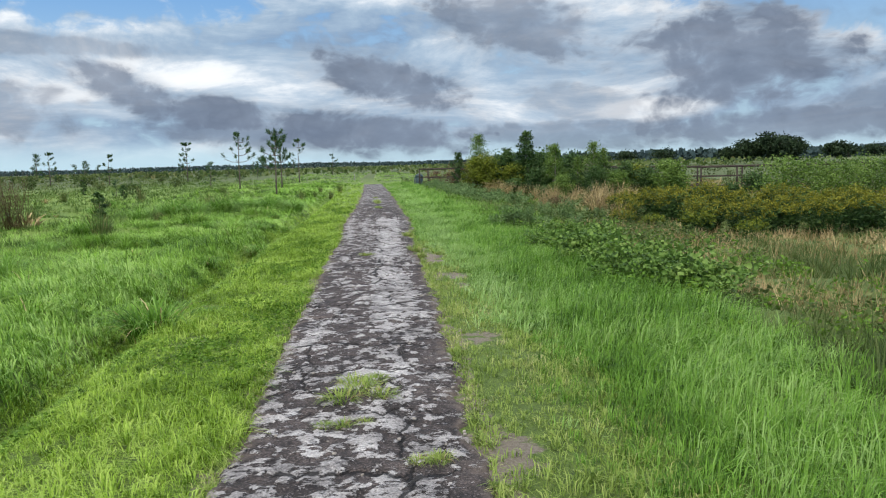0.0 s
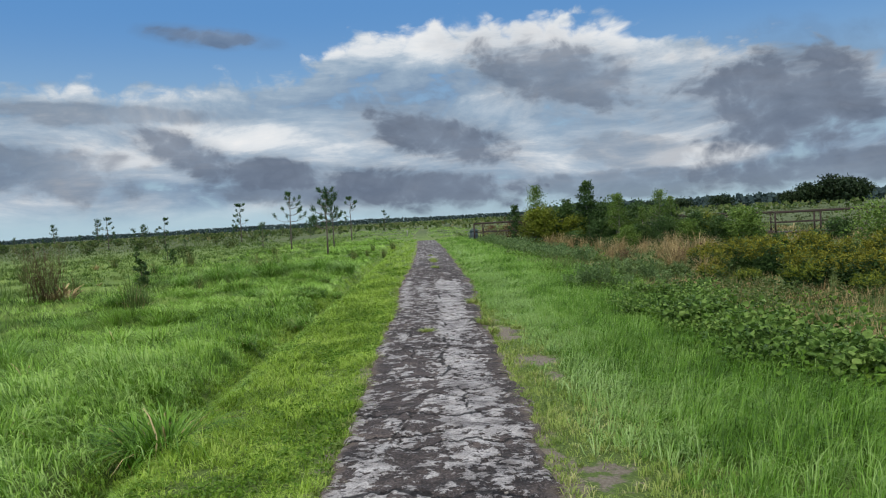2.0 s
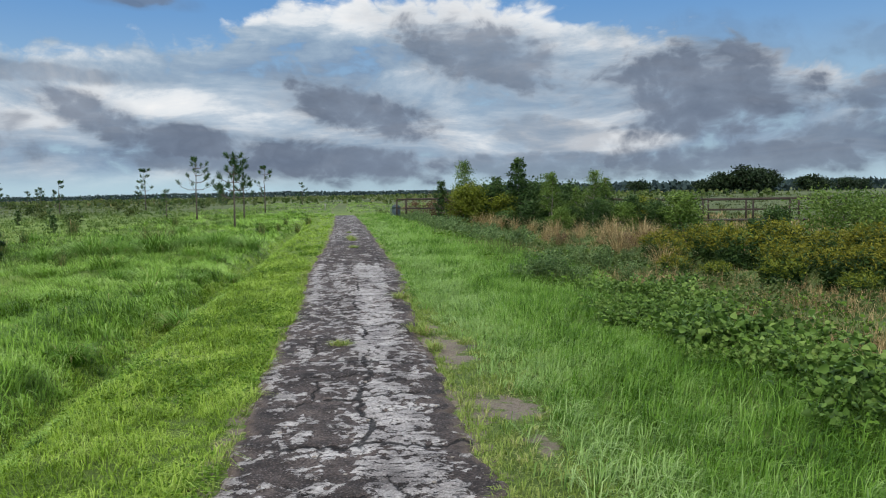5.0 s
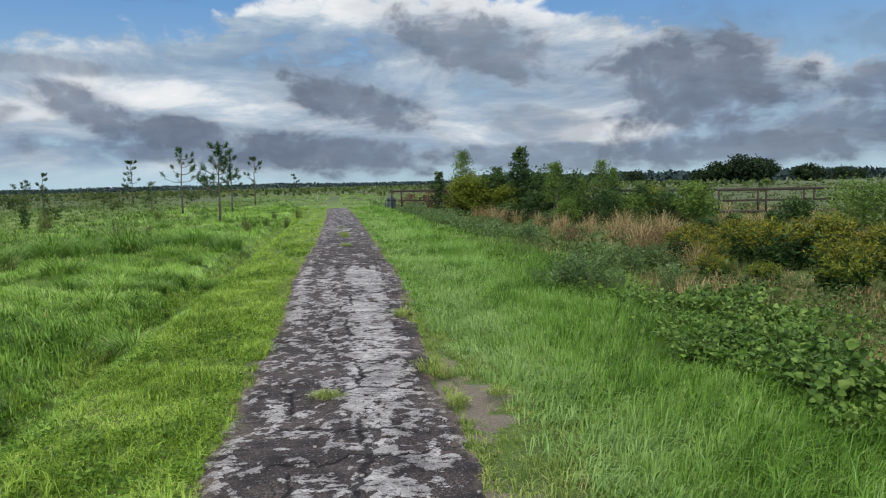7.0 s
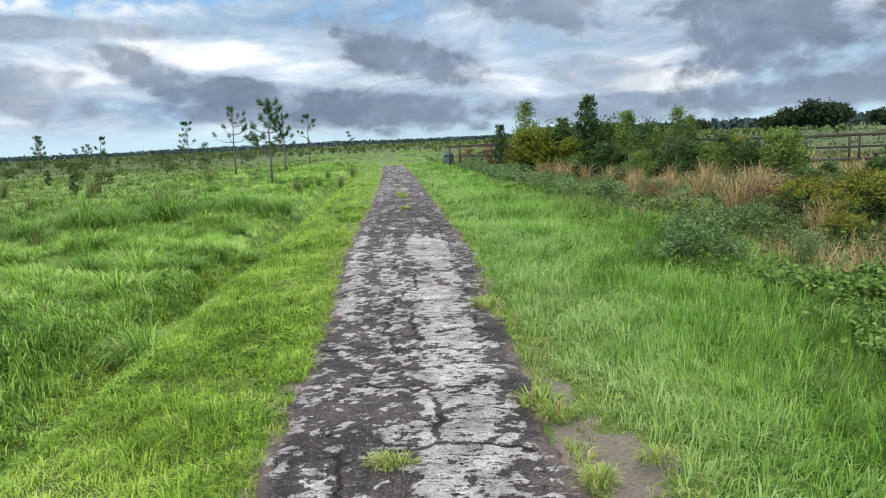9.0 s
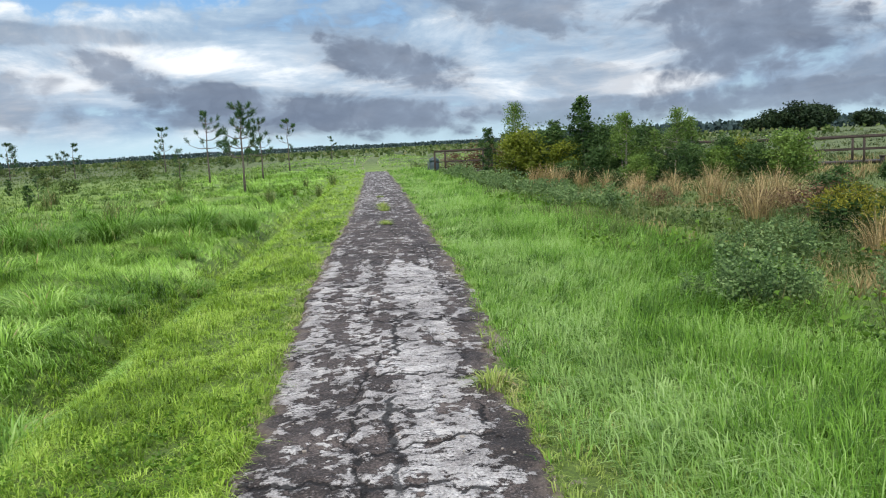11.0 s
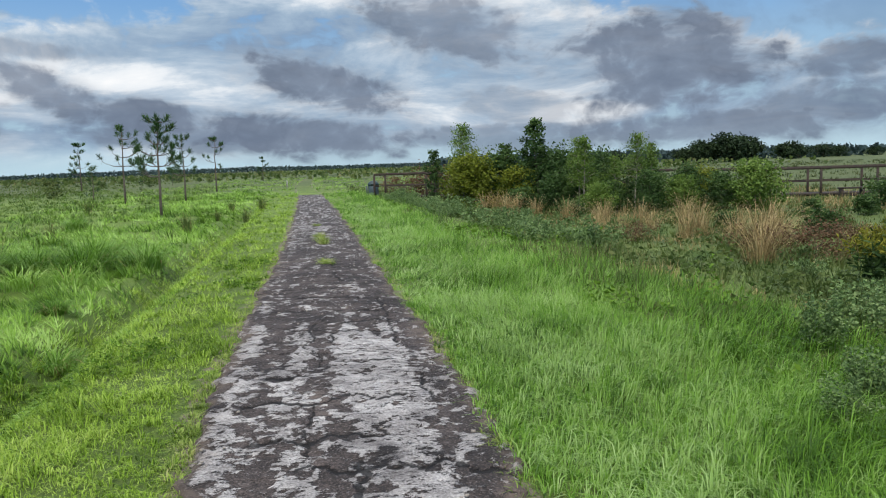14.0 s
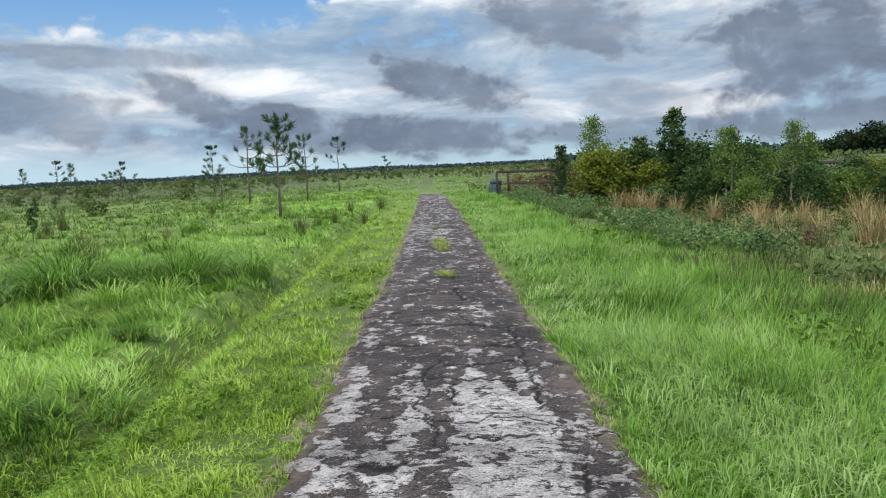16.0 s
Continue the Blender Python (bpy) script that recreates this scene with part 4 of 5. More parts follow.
def tussock(name, label, seed, tall, wide, mat, count=220, width=0.008, lean=0.9, category="grass", group="", dry=0.08):
    """One clump of arching blades from a common root, some of them dead."""
    ob = thing(name, label, category, group)
    for part_name, n, stuff, droop in (("blade_spray", count, mat, 1.0), ("dry_spray", int(count * dry), STRAW, 1.25)):
        if n:
            a, q = rng.uniform(0, 6.283, n), rng.random(n) ** 0.5
            P = np.stack([np.cos(a) * q * wide * 0.3, np.sin(a) * q * wide * 0.3, np.full(n, -0.02)], -1)
            me = arching(part_name, P, tall * rng.uniform(0.55, 1.15, n), width * rng.uniform(0.6, 1.4, n), np.clip(droop * lean * (0.35 + 0.8 * q) * rng.uniform(0.5, 1.2, n), 0, 1.1), a + rng.normal(0, 0.6, n), stuff)
            tagged(part_of(part_name if mat is not STRAW else "stalk", me, ob), kind="stuff")
    return ob


def place(ob, spots, seed=0, low=0.85, high=1.15):
    """Sets the thing at the first spot and copies at the others: (x, y, size)."""
    r = random.Random(seed)
    for i, (x, y, size) in enumerate(spots):
        m = on_land(x, y, r.uniform(0, 6.283), size * r.uniform(low, high))
        if i == 0:
            first = m
        else:
            copy_thing(ob, m)
    ob.matrix_basis = first


def spots_along(seed, n, x0, x1, y0, y1, s0, s1, drift=0.0):
    r = random.Random(seed)
    out = []
    for i in range(n):
        y = y0 + (y1 - y0) * (i + r.random()) / n
        out.append((r.uniform(x0, x1) + drift * (y - y0), y, r.uniform(s0, s1)))
    return out


def herbs(name, places, tall, wide, leaf, mat, label, count=24, droop=0.2):
    """Low leafy herbs in clumps: one object of many leaves."""
    x, y, d = places
    n = len(x)
    k = np.repeat(np.arange(n), rng.integers(count // 2, count * 3 // 2, n))
    m = len(k)
    size, shade = rng.uniform(0.6, 1.3, n)[k], rng.random(n)[k]
    a, q, e = rng.uniform(0, 6.283, m), rng.random(m) ** 0.5, rng.random(m)
    px, py = x[k] + np.cos(a) * q * wide * size, y[k] + np.sin(a) * q * wide * size
    pz = land(px, py) + tall * size * e * np.sqrt(1 - 0.75 * q * q)
    way = np.stack([np.cos(a) + rng.normal(0, 0.7, m), np.sin(a) + rng.normal(0, 0.7, m), rng.normal(0.25, 0.5, m) - droop], -1)
    keep = np.abs(px - middle(py)) > half_width(py) + 0.02
    me = leaf_mesh(name, np.stack([px, py, pz], -1)[keep], way[keep], (leaf * d[k] ** 0.4 * rng.uniform(0.6, 1.4, m))[keep], 0.6, mat, 0.15, False, 0.6 * shade[keep] + 0.4 * rng.random(int(keep.sum())))
    return tagged(new(name, me), label, "weeds", kind="stuff")


herbs("verge_herbs", strew(-2.3, -0.7, 1.5, 30, 60, 1.8, lambda u, x, y: smooth(0.5, 0.68, vnoise(x, y, 1.1, 91))), 0.09, 0.09, 0.028, CLOVER, "low leafy herbs among the mown grass", 30)
herbs("field_herbs", strew(3.4, 15, 3, 50, 9, 1.1, lambda u, x, y: smooth(3.4, 5.2, u) * smooth(0.32, 0.55, vnoise(x, y, 0.6, 93))), 0.34, 0.22, 0.055, WEEDS, "tangled olive-green herbs in the low field", 30)
herbs("bank_herbs", strew(2.8, 7.0, 6, 50, 16, 1.2, lambda u, x, y: np.clip(1 - 0.8 * smooth(15, 19, y) * smooth(32, 27, y), 0, 1) * smooth(0.42, 0.62, vnoise(x, y, 0.8, 95))), 0.28, 0.20, 0.045, CLOVER, "green leafy herbs below the bank", 30)

# ---- the meadow on the left: pines, shrubs, tall clumps ----
for k, (x, y, h, n, b) in enumerate([(-8.94, 42.0, 3.55, 6, 0.42), (-14.4, 55.5, 4.0, 5, 0.5), (-11.7, 57.0, 3.5, 5, 0.4), (-13.6, 74.5, 4.1, 4, 0.55), (-17.4, 125.0, 3.3, 5, 0.3), (-37.6, 88.0, 3.4, 5, 0.3), (-30.0, 92.0, 4.6, 6, 0.2), (-46.3, 92.0, 3.9, 6, 0.15)]):
    pine("slender young pine with sparse needle tufts in the meadow", 40 + k, h, n, b, 0.24 if h < 4.2 else 0.3).matrix_basis = on_land(x, y, k * 1.3)
sapling = pine("small bushy pine sapling standing in the grass", 60, 2.0, 6, 0.12, 0.26, "pine saplings", "pine_sapling", 0.35, False)
place(sapling, [(-19.0, 64.0, 1.0), (-19.3, 46.0, 0.5), (-87, 150, 2.6), (-78, 150, 2.3), (-66, 150, 1.5), (-26, 110, 0.9), (-12, 118, 0.7), (-22, 84, 0.6), (-55, 120, 1.3), (-33, 140, 1.2), (-58, 98, 1.0), (-28, 70, 0.5), (-42, 76, 0.7)] + spots_along(5, 26, -170, -25, 130, 230, 0.7, 1.6), 3)
slim = shrub("slim_shrub", "narrow dark evergreen shrub in the meadow", "shrub", 61, 0.45, 0.95, DARK_LEAF, BARK, 10, 70, 0.07, 0.018)
place(slim, [(-10.8, 24.4, 1.25), (-16.0, 39.0, 1.0), (-6.8, 36.5, 0.3), (-24, 52, 0.9), (-21.5, 33.0, 0.8)], 4)
low_shrub = shrub("meadow_shrub", "low brownish shrub among meadow grass", "shrub", 62, 1.3, 0.7, WEEDS, BARK, 8, 34, 0.16, 0.02)
place(low_shrub, spots_along(8, 46, -75, -18, 50, 190, 0.7, 1.7), 5)

twigs = Shape()
rr = random.Random(9)
for _ in range(130):
    a, h = rr.uniform(0, 6.283), rr.uniform(0.7, 1.6)
    p = Vector((math.cos(a), math.sin(a), 0)) * rr.uniform(0, 0.45)
    e = p + Vector((rr.gauss(0, 0.2) * h, rr.gauss(0, 0.2) * h, h))
    twigs.tube([p, p.lerp(e, 0.5) + Vector((rr.gauss(0, 0.03), rr.gauss(0, 0.03), 0)), e], [0.004, 0.003, 0.0012], 3)
    for _ in range(3):
        s = p.lerp(e, rr.uniform(0.4, 0.9))
        twigs.tube([s, s + Vector((rr.gauss(0, 0.13), rr.gauss(0, 0.13), rr.uniform(0.1, 0.35)))], [0.002, 0.0008], 3)
dead_bush = tagged(new("dead_bush", twigs.mesh("dead_bush", TWIG_RUST)), "leafless brown twiggy bush standing in the meadow", "bush")
dead_bush.matrix_basis = on_land(-11.3, 20.2)

clump = tussock("tall_grass_clump", "tall dark green arching grass clump in the meadow", 1, 1.0, 1.2, LUSH, 420, 0.014, 1.25, "grass", "tall grass clumps", 0.02)
row = [(-9.2 + 0.34 * i + (0.25 if i % 2 else -0.2), 24.3 + 0.25 * i + (0.3 if i % 3 else -0.35), 0.66 + 0.09 * ((i * 7) % 4)) for i in range(12)]
place(clump, row + [(-8.3, 25.9, 0.7), (-6.9, 26.4, 0.7), (-9.4, 28.6, 0.6), (-6.6, 11.4, 0.65), (-7.7, 14.9, 0.5), (-8.8, 19.0, 0.6), (-10.5, 31.5, 0.6), (-12.2, 27.3, 0.6), (-5.9, 19.2, 0.45), (-9.8, 36.5, 0.6), (-14.5, 34, 0.7)], 6, 0.9, 1.1)
bent = tussock("grass_tussock", "windblown green grass tussock beside the ditch", 2, 0.5, 0.9, LUSH, 420, 0.011, 1.3, "grass", "tussocks by the ditch")
place(tussock("grass_tussock", "low bent-over grass tussock in the meadow", 12, 0.42, 0.8, MEADOW, 230, 0.009, 1.4, "grass", "tussocks in the meadow", 0.03), [(float(middle(y)) - 2.9 + min(x + 0.2, 0) * 1.2, y, q) for x, y, q in spots_along(15, 44, -3.6, -0.2, 4.5, 32, 0.7, 1.25)], 16)
place(bent, [(-2.95, 7.8, 1.3), (-3.65, 15.6, 1.1), (-3.9, 16.2, 0.7), (-3.4, 4.4, 0.7), (-4.2, 10.6, 0.65), (-4.4, 21.5, 0.7), (-4.0, 12.8, 0.55), (-5.2, 17.4, 0.6), (-4.9, 14.0, 0.6), (-4.6, 19.3, 0.6), (-5.0, 23.0, 0.6)], 7)
palmetto = tussock("dry_palmetto", "dry bleached palmetto stub in the grass", 3, 0.42, 0.4, STRAW, 40, 0.035, 0.8, "plant", "dry stubs", 0)
place(palmetto, [(-11.4, 21.2, 1.6), (-9.2, 26.8, 1.0), (-11.9, 21.6, 1.3), (-13.5, 27.0, 0.6), (-20.5, 40.0, 0.9)], 8)

# ---- tufts on and beside the trail ----
tuft = tussock("grass_tuft", "yellow-green grass tuft growing through the asphalt", 4, 0.12, 0.26, YELLOWING, 120, 0.006, 1.1, "grass", "tufts on the trail")
flat_spots = [(-0.55, 4.95, 1.25), (-0.68, 4.75, 1.2), (-0.42, 4.8, 1.0), (-0.62, 5.1, 1.1), (-0.48, 5.15, 0.9), (-0.6, 4.27, 0.6), (-0.48, 4.3, 0.5), (-0.7, 4.25, 0.55), (-0.05, 3.72, 0.7), (-0.15, 3.7, 0.55), (-1.22, 12.5, 0.9), (-1.3, 12.55, 0.8), (-2.13, 26.0, 1.3), (-2.2, 26.3, 1.1), (-2.45, 29.6, 1.5), (-2.5, 30.1, 1.6), (-2.6, 30.8, 1.6), (-2.4, 29.2, 1.2), (-2.9, 34, 1.2), (-0.72, 15.9, 1.4), (-0.43, 13.1, 1.1), (-0.5, 13.3, 1.3), (-0.34, 12.3, 0.9), (-0.05, 12.5, 0.9)]
for i, (x, y, s) in enumerate(flat_spots):
    m = Matrix.Translation((x, y, 0.02)) @ Matrix.Rotation(i * 1.7, 4, "Z") @ Matrix.Scale(s, 4)
    if i:
        copy_thing(tuft, m)
    else:
        tuft_at = m
tuft.matrix_basis = tuft_at

chips = Shape()
rr = random.Random(14)
for _ in range(260):
    y = rr.uniform(2.5, 27)
    x = float(middle(y)) + rr.uniform(-0.95, 0.95) * float(half_width(y))
    g = rr.uniform(0.004, 0.012)
    chips.box((x, y, 0.022 + g * 0.3), (g * 2.2, g * 1.7, g), rr.uniform(0, 3), g * 0.45)
tagged(new("gravel", chips.mesh("gravel", PALE_BARK)), "small loose pale stone chips on the asphalt", "gravel", kind="stuff")

# ---- the bank of leafy plants on the right ----
leafy = [broadleaf("sprawling green plant with broad overlapping leaves", 70 + i, 0.55, 0.36, 22, 34, 0.058) for i in range(3)]
bank = spots_along(11, 24, -0.4, 0.45, 8.5, 16.8, 0.7, 1.1)
bank = [(x + float(np.interp(y, [7, 9, 11, 13, 14.5, 16, 19], [3.0, 2.75, 2.35, 2.05, 2.3, 2.5, 2.4])), y, s * float(np.interp(y, [12.5, 14], [1, 0.72]))) for x, y, s in bank]
bank += [(1.6, 17.4, 0.6), (1.95, 14.1, 0.7), (2.0, 14.6, 0.7), (2.9, 14.6, 1.0), (3.2, 16.2, 0.9), (3.1, 12.2, 0.95)]
far_bank = [(x + float(np.interp(y, [24, 29, 33, 37, 48], [3.2, 2.1, 1.4, 0.7, -0.6])), y, s) for x, y, s in spots_along(12, 32, -0.4, 1.0, 28, 50, 0.75, 1.15)]
extra = spots_along(13, 16, 4.2, 6.6, 20, 40, 0.4, 0.65)
for i, plant in enumerate(leafy):
    place(plant, bank[i::3], 20 + i)
for i in range(2):
    place(broadleaf("bushy green leafy plant on the far bank", 75 + i, 0.6, 0.5, 16, 44, 0.045, GREY_LEAF), (far_bank + extra)[i::2], 24 + i)

leafy_shrub = broadleaf("loose grey-green leafy shrub with upright stems", 78, 0.52, 0.72, 24, 46, 0.045, GREY_LEAF, "shrubs on the bank", True)
place(leafy_shrub, [(1.5, 17.7, 0.74), (1.2, 18.0, 0.45), (1.95, 17.8, 0.66), (1.75, 18.6, 0.55), (2.4, 18.5, 0.6), (2.2, 19.9, 0.6), (2.75, 20.2, 0.65), (2.6, 19.2, 0.5), (3.3, 20.6, 0.7), (3.2, 18.4, 0.5)], 27, 0.9, 1.1)
fennel = tussock("dog_fennel", "feathery dull green upright weed", 13, 0.8, 0.45, WEEDS, 110, 0.007, 0.5, "weed", "tall weeds in the meadow", 0.12)
place(fennel, [(x, y, q) for x, y, q in spots_along(17, 18, -16, -5.5, 16, 48, 0.6, 1.15)] + [(-20, 41, 1.1), (-23, 38, 1.0), (-18, 30, 0.9)], 18)

# ---- the low field: goldenrod, broomsedge, brown brush ----
gold = [goldenrod("dark leafy goldenrod clump with dull yellow plumes", 80 + i) for i in range(2)]
gold_spots = [(5.7, 24.2, 1.1), (6.3, 23.2, 1.15), (6.9, 22.4, 1.1), (7.5, 21.8, 1.1), (6.9, 19.8, 0.85), (7.6, 19.3, 0.9), (8.3, 18.7, 0.9), (9.0, 18.2, 0.95), (9.8, 18.4, 1.0), (10.6, 18.8, 1.0), (8.3, 21.0, 1.1), (9.1, 20.6, 1.1), (7.9, 18.8, 0.95), (9.9, 21.4, 1.1), (10.9, 20.0, 1.0), (11.8, 18.8, 1.0), (12.6, 20.6, 1.0), (7.2, 24.6, 1.0), (8.4, 23.6, 1.0), (6.6, 19.6, 0.85), (5.4, 22.3, 0.8), (11.6, 22.5, 1.1), (13.5, 22.4, 1.0), (9.3, 26.2, 0.9), (10.6, 24.6, 0.9), (4.9, 20.9, 0.7), (12.0, 25.5, 0.9)]
place(gold[0], gold_spots[0::2], 31, 0.9, 1.1)
place(gold[1], gold_spots[1::2], 32, 0.9, 1.1)
bright = goldenrod("low bright yellow-green goldenrod clump", 83, YELLOW_LEAF, 0.6, 0.7, 40)
place(bright, [(6.4, 19.3, 1.0), (5.6, 20.4, 0.8), (7.4, 18.4, 0.8)], 33)
broom = tussock("broomsedge", "upright tan broomsedge grass clump gone dry", 5, 1.12, 0.6, STRAW, 130, 0.008, 0.75, "grass", "broomsedge clumps", 0)
place(broom, [(6.5, 29.4, 1.15), (6.9, 29.6, 1.1), (7.3, 30.0, 1.0), (6.2, 29.8, 0.9), (5.0, 21.9, 0.95), (5.25, 22.1, 0.85), (6.2, 32.4, 1.0), (6.7, 32.8, 1.0), (5.7, 33.6, 0.9), (5.2, 36.0, 1.0), (4.6, 38.0, 0.9), (3.3, 41.8, 1.1), (3.0, 42.4, 1.05), (3.7, 42.0, 1.1), (4.2, 41.0, 0.9), (2.6, 42.6, 1.0), (5.6, 37.6, 0.95), (6.3, 36.0, 0.9), (7.8, 31.5, 0.85), (8.4, 29.0, 0.8), (5.5, 27.4, 1.05), (5.8, 27.7, 0.9), (9.6, 27.6, 0.8), (4.6, 34.5, 0.9), (7.2, 35.0, 0.9), (8.3, 34.0, 0.8)], 34)
brush = shrub("brown_brush", "low rusty brown brush of half-dead twigs", "bush", 90, 1.6, 0.6, TWIG_RUST, BARK, 14, 70, 0.06, 0.015, "brown brush in the low field")
place(brush, [(5.8, 27.9, 0.8), (6.7, 27.6, 0.85), (7.6, 28.2, 0.75), (4.6, 31.5, 0.6), (9.0, 31.0, 0.7)], 35)
spiky = tussock("spiky_yucca", "grey-green spiky yucca clump", 6, 0.75, 0.8, LUSH, 90, 0.03, 0.5, "plant", "yucca clumps")
place(spiky, [(9.4, 28.2, 1.1), (9.9, 28.6, 0.9), (10.4, 29.5, 0.9)], 36)
dark_low = shrub("low_bush", "low dark green bush in the field", "bush", 91, 1.5, 0.85, DARK_LEAF, BARK, 16, 110, 0.12, 0.02, "low bushes")
place(dark_low, [(12.7, 38.0, 0.6), (14.0, 37.2, 0.55), (8.6, 30.6, 0.6), (7.6, 33.2, 0.5), (5.2, 39.5, 0.7), (4.0, 43.0, 0.9), (15.6, 38.5, 1.0)], 37)
olive_bush = shrub("olive_bush", "broad olive-grey bush beside the boardwalk", "bush", 92, 3.4, 1.6, WILLOW_LEAF, BARK, 30, 130, 0.11, 0.035, "broad bushes")
place(olive_bush, [(14.6, 32.2, 0.95), (16.6, 32.6, 0.95), (18.8, 33.5, 0.9), (23.0, 36.0, 1.0)], 38)

# ---- the thicket of young trees ----
yellow_bush = shrub("yellowing_bush", "dense yellow-green bush at the thicket's edge", "bush", 100, 1.9, 2.1, YELLOW_LEAF, BARK, 26, 150, 0.11, 0.03, "thicket bushes")
place(yellow_bush, [(2.1, 45.0, 1.0), (2.6, 44.6, 0.9), (4.0, 44.2, 0.78), (10.4, 41.6, 0.75)], 41)
green_bush = shrub("green_bush", "dense mid-green bush in the thicket", "bush", 101, 1.9, 1.7, WILLOW_LEAF, BARK, 26, 150, 0.11, 0.03, "thicket bushes")
place(green_bush, [(6.3, 40.4, 0.75), (9.2, 40.4, 0.8), (11.8, 40.0, 0.95), (7.2, 43.0, 0.85), (12.6, 41.5, 0.7)], 42)
dark_bush = shrub("dark_bush", "dense dark green bush in the thicket", "bush", 102, 2.0, 2.2, DARK_LEAF, BARK, 28, 150, 0.115, 0.035, "thicket bushes")
place(dark_bush, [(3.7, 45.2, 1.0), (4.6, 44.6, 0.9), (5.6, 44.4, 1.0), (6.6, 43.6, 0.85), (3.0, 46.4, 0.8), (7.6, 44.5, 0.9), (8.8, 43.2, 0.8), (7.1, 41.6, 0.6), (9.9, 41.4, 0.65), (11.4, 42.4, 0.65), (5.3, 42.4, 0.7), (8.1, 40.3, 0.66), (10.7, 40.4, 0.6)], 43)
cypress = shrub("cypress_tree", "slender young cypress with airy layered branches", "tree", 103, 2.5, 3.5, WILLOW_LEAF, PALE_BARK, 50, 80, 0.065, 0.045, "young trees of the thicket", 0.3, 0.38, 0.5)
place(cypress, [(2.4, 46.0, 1.03), (8.2, 42.2, 0.88), (6.05, 42.0, 0.86)], 44, 0.97, 1.03)
column = shrub("sweetgum_tree", "upright dark leafy young tree in the thicket", "tree", 104, 1.35, 3.6, DARK_LEAF, BARK, 32, 130, 0.10, 0.045, "young trees of the thicket", 0.45, 0.1, 0.8)
place(column, [(5.0, 44.0, 1.03), (3.85, 45.2, 0.78), (1.0, 46.2, 0.68)], 45, 0.97, 1.03)
willow = shrub("willow_tree", "light green young willow with a pale trunk", "tree", 105, 1.55, 3.0, WILLOW_LEAF, PALE_BARK, 34, 52, 0.085, 0.045, "young trees of the thicket", 0.3, 0.3, 0.62)
place(willow, [(6.1, 41.6, 0.98), (9.0, 42.4, 0.86), (11.9, 40.6, 0.62), (7.4, 41.8, 0.7)], 46, 0.97, 1.03)

# ---- boardwalk with railings ----
WAY = [(-1.2, 54.6), (4.0, 52.6), (16.0, 48.0), (30.0, 45.4), (60.0, 41.0)]


def deck_height(x):
    return float(np.interp(x, [-1.2, 6, 16, 60], [-0.06, -0.14, -0.36, -0.44]))


boardwalk = thing("boardwalk", "weathered brown timber boardwalk with post-and-rail sides", "boardwalk")
planks = Shape()
for (xa, ya), (xb, yb) in zip(WAY, WAY[1:]):
    run = math.hypot(xb - xa, yb - ya)
    turn = math.atan2(yb - ya, xb - xa)
    side = Vector((-math.sin(turn), math.cos(turn), 0))
    along = Vector((math.cos(turn), math.sin(turn), 0))
    count = int(run / 0.15)
    for i in range(count):
        p = Vector((xa, ya, 0)) + along * (0.075 + i * run / count)
        planks.box((p.x, p.y, deck_height(p.x) - 0.02), (0.14, 1.7, 0.04), turn, 0.006)
    posts = max(int(run / 2.3), 1)
    for s in (-0.8, 0.8):
        for i in range(posts):
            a = Vector((xa, ya, 0)) + along * (run * i / posts) + side * s
            b = Vector((xa, ya, 0)) + along * (run * (i + 1) / posts) + side * s
            low, high = float(land(a.x, a.y)) - 0.1, deck_height(a.x) + 1.08
            post = Shape()
            post.box((a.x, a.y, (low + high) / 2), (0.09, 0.09, high - low), turn)
            part_of("post", post.mesh("post", TIMBER), boardwalk)
            mid, long = (a + b) / 2, (b - a).length
            for name, z, size in (("top_rail", 1.13, (long, 0.10, 0.11)), ("lower_rail", 0.55, (long, 0.035, 0.055))):
                rail = Shape()
                rail.box((mid.x, mid.y, deck_height(mid.x) + z), size, turn, 0.005)
                part_of(name, rail.mesh(name, TIMBER), boardwalk)
    for s in (-0.65, 0.65):
        bearer = Shape()
        bearer.box((*((Vector((xa, ya, 0)) + Vector((xb, yb, 0))) / 2 + side * s).xy, deck_height((xa + xb) / 2) - 0.12), (run, 0.06, 0.14), turn)
        part_of("bearer", bearer.mesh("bearer", TIMBER), boardwalk)
tagged(part_of("planks", planks.mesh("planks", TIMBER), boardwalk), kind="stuff")
seat = thing("bench", "low dark timber bench beside the boardwalk", "bench")
for name, centre, size in (("seat", (0, 0, 0.42), (1.0, 0.4, 0.06)), ("leg", (-0.42, 0, 0.19), (0.08, 0.36, 0.4)), ("leg", (0.42, 0, 0.19), (0.08, 0.36, 0.4)), ("brace", (0, 0, 0.12), (0.78, 0.05, 0.08))):
    one = Shape()
    one.box(centre, size)
    part_of(name, one.mesh(name, TIMBER), seat)
seat.matrix_basis = on_land(18.6, 45.2, -0.2)
vine = shrub("rusty_vine", "rust-brown dry vine hanging over the railing", "vine", 110, 1.6, 1.2, TWIG_RUST, BARK, 16, 70, 0.09, 0.02, "vines on the boardwalk")
place(vine, [(0.7, 55.8, 1.0), (1.6, 55.6, 1.45), (-0.4, 56.2, 0.95), (2.3, 55.9, 1.1)], 47)

# ---- litter bin and marker post ----
bin_thing = thing("litter_bin", "dark green domed litter bin beside the trail", "bin")
drum = Shape()
drum.tube([(0, 0, -0.02), (0, 0, 0.03), (0, 0, 0.30), (0, 0, 0.56), (0, 0, 0.58)], [0.24, 0.26, 0.27, 0.28, 0.27], 20)
part_of("body", drum.mesh("body", BLUE_GREY), bin_thing, "blue-grey drum")
dome = Shape()
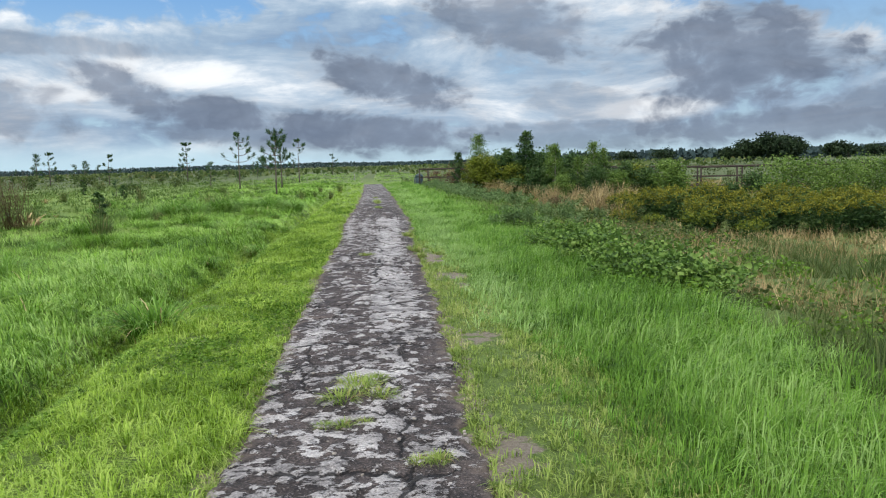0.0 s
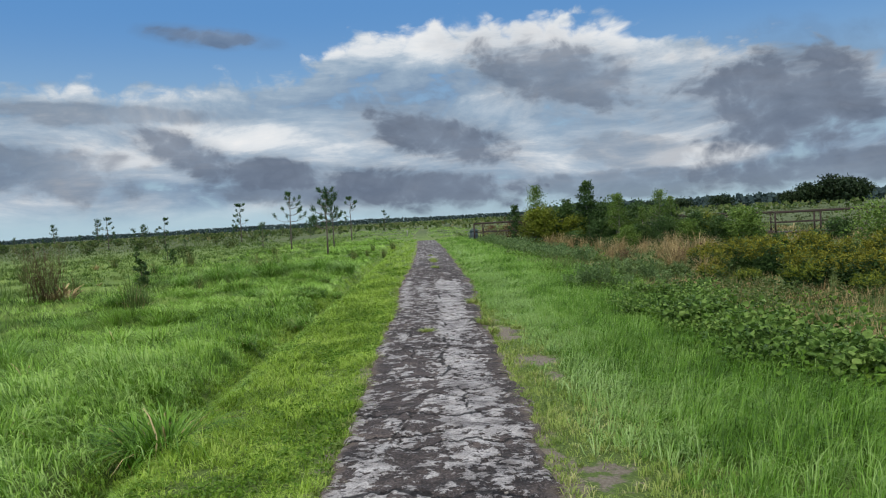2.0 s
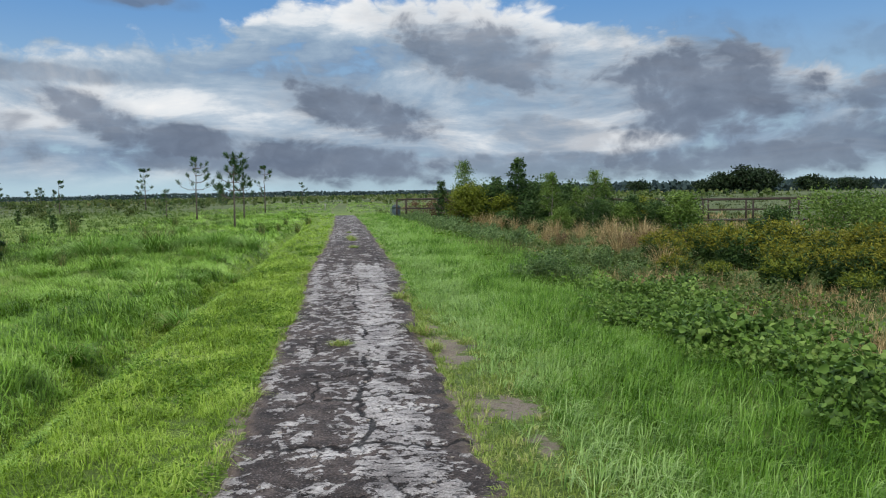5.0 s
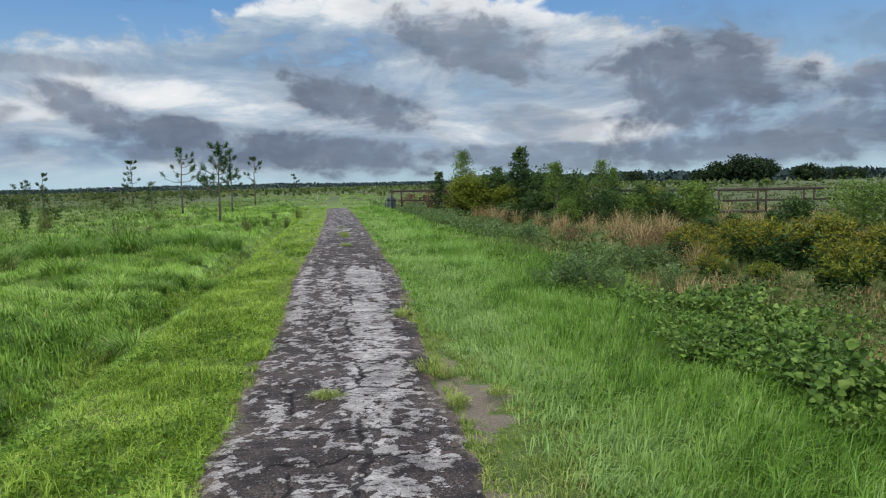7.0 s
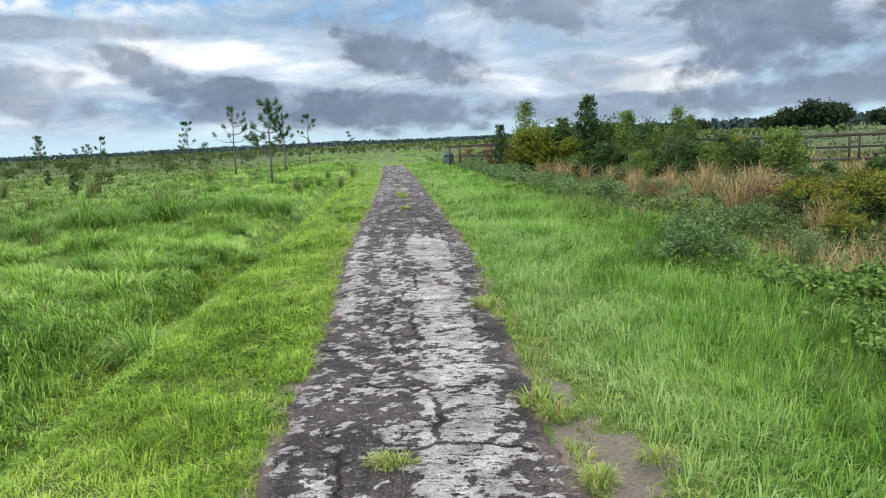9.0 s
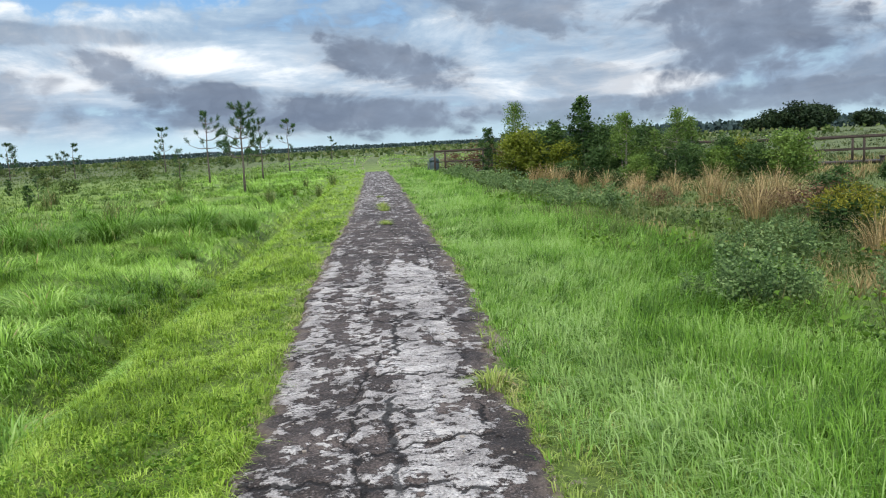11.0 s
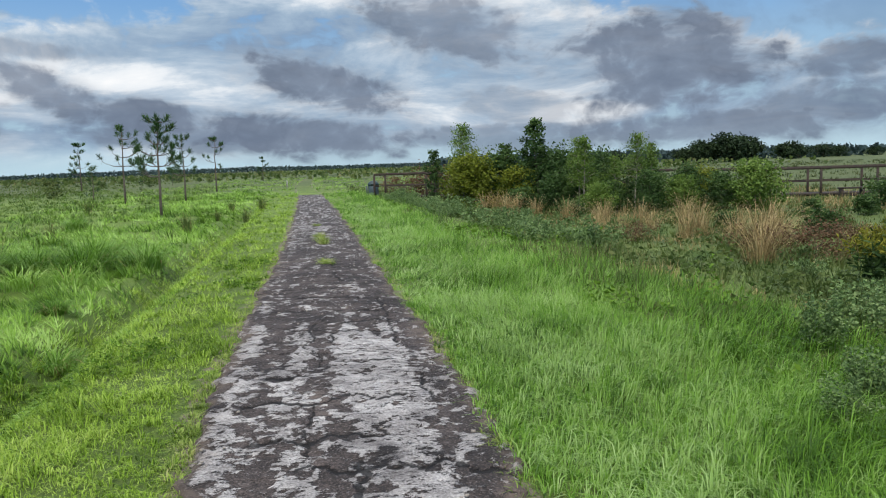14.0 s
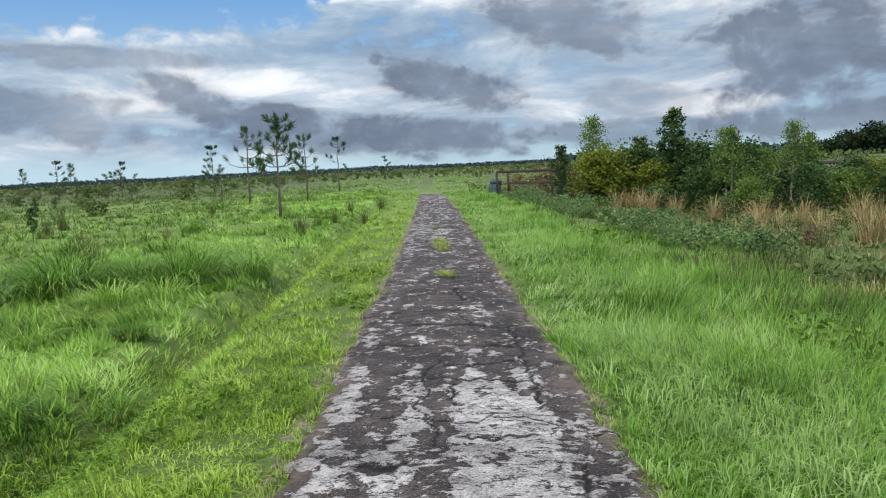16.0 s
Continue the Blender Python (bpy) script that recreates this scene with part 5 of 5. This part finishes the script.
dome.tube([(0, 0, 0.58), (0, 0, 0.66), (0, 0, 0.75), (0, 0, 0.81), (0, 0, 0.84)], [0.30, 0.295, 0.24, 0.15, 0.03], 20)
lid = part_of("lid", dome.mesh("lid", BIN_GREEN), bin_thing, "black-green domed lid")
flap = Shape()
flap.box((0.0, -0.285, 0.68), (0.22, 0.02, 0.10))
part_of("flap", flap.mesh("flap", BLUE_GREY), lid)
stake = Shape()
stake.box((-0.34, 0, 0.28), (0.06, 0.06, 0.62))
part_of("stake", stake.mesh("stake", BLUE_GREY), bin_thing)
bin_thing.matrix_basis = on_land(-1.55, 54.9)
marker = Shape()
marker.box((0, 0, 0.26), (0.09, 0.09, 0.58))
marker.tube([(0, 0, 0.55), (0, 0, 0.60)], [0.06, 0.01], 6)
tagged(new("marker_post", marker.mesh("marker_post", WHITE_PAINT)), "short pale marker post beside the far trail", "post").matrix_basis = on_land(-8.9, 80.0)

# ---- far off: oaks and the belt of woods ----
oak = shrub("oak_tree", "broad dark live oak far across the pasture", "tree", 120, 13.0, 5.6, OAK_LEAF, BARK, 24, 170, 0.8, 0.4, "far oaks", 0.45, 0.12, 0.85)
place(oak, [(86.5, 200, 0.95), (80.5, 203, 0.72), (91.5, 204, 0.78), (76.5, 206, 0.5), (118, 232, 0.62)], 48, 0.95, 1.05)
small_oak = shrub("oak_tree", "dark live oak far behind the pasture", "tree", 121, 15.0, 5.4, OAK_LEAF, BARK, 26, 60, 1.1, 0.4, "far oaks", 0.45, 0.12)
place(small_oak, [(126, 240, 0.52), (140, 250, 0.5), (106, 240, 0.45), (68, 236, 0.5), (60, 250, 0.48), (152, 262, 0.45), (50, 262, 0.45), (165, 262, 0.40), (181, 263, 0.30)], 49, 0.95, 1.05)


def woods(name, label, x0, x1, y0, y1, tall, count, size, seed, mat=HAZED_LEAF):
    """A belt of distant trees: clumps of foliage heaped along an uneven top line."""
    g = np.random.default_rng(seed)
    x, y = g.uniform(x0, x1, count), g.uniform(y0, y1, count)
    top = tall * (0.75 + 0.4 * vnoise(x, y * 0, 0.02, seed) + 0.15 * vnoise(x, y * 0, 0.12, seed + 1))
    P = np.stack([x, y, top * g.random(count) ** 0.7 - 0.3], -1)
    me = leaf_mesh(name, P, g.normal(0, 1, (count, 3)) + np.array([0, 0, 0.3]), size * g.uniform(0.6, 1.4, count), 1.1, mat, 0.2, False)
    return tagged(new(name, me), label, "woods", kind="stuff")


# the first two belts carry their haze in the foliage colour
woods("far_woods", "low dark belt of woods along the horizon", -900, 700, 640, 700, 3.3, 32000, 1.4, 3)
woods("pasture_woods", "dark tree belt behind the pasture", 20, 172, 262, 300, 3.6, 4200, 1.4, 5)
woods("meadow_scrub", "brownish scrub belt across the far meadow", -320, 70, 125, 330, 0.75, 12000, 0.7, 7, WEEDS)
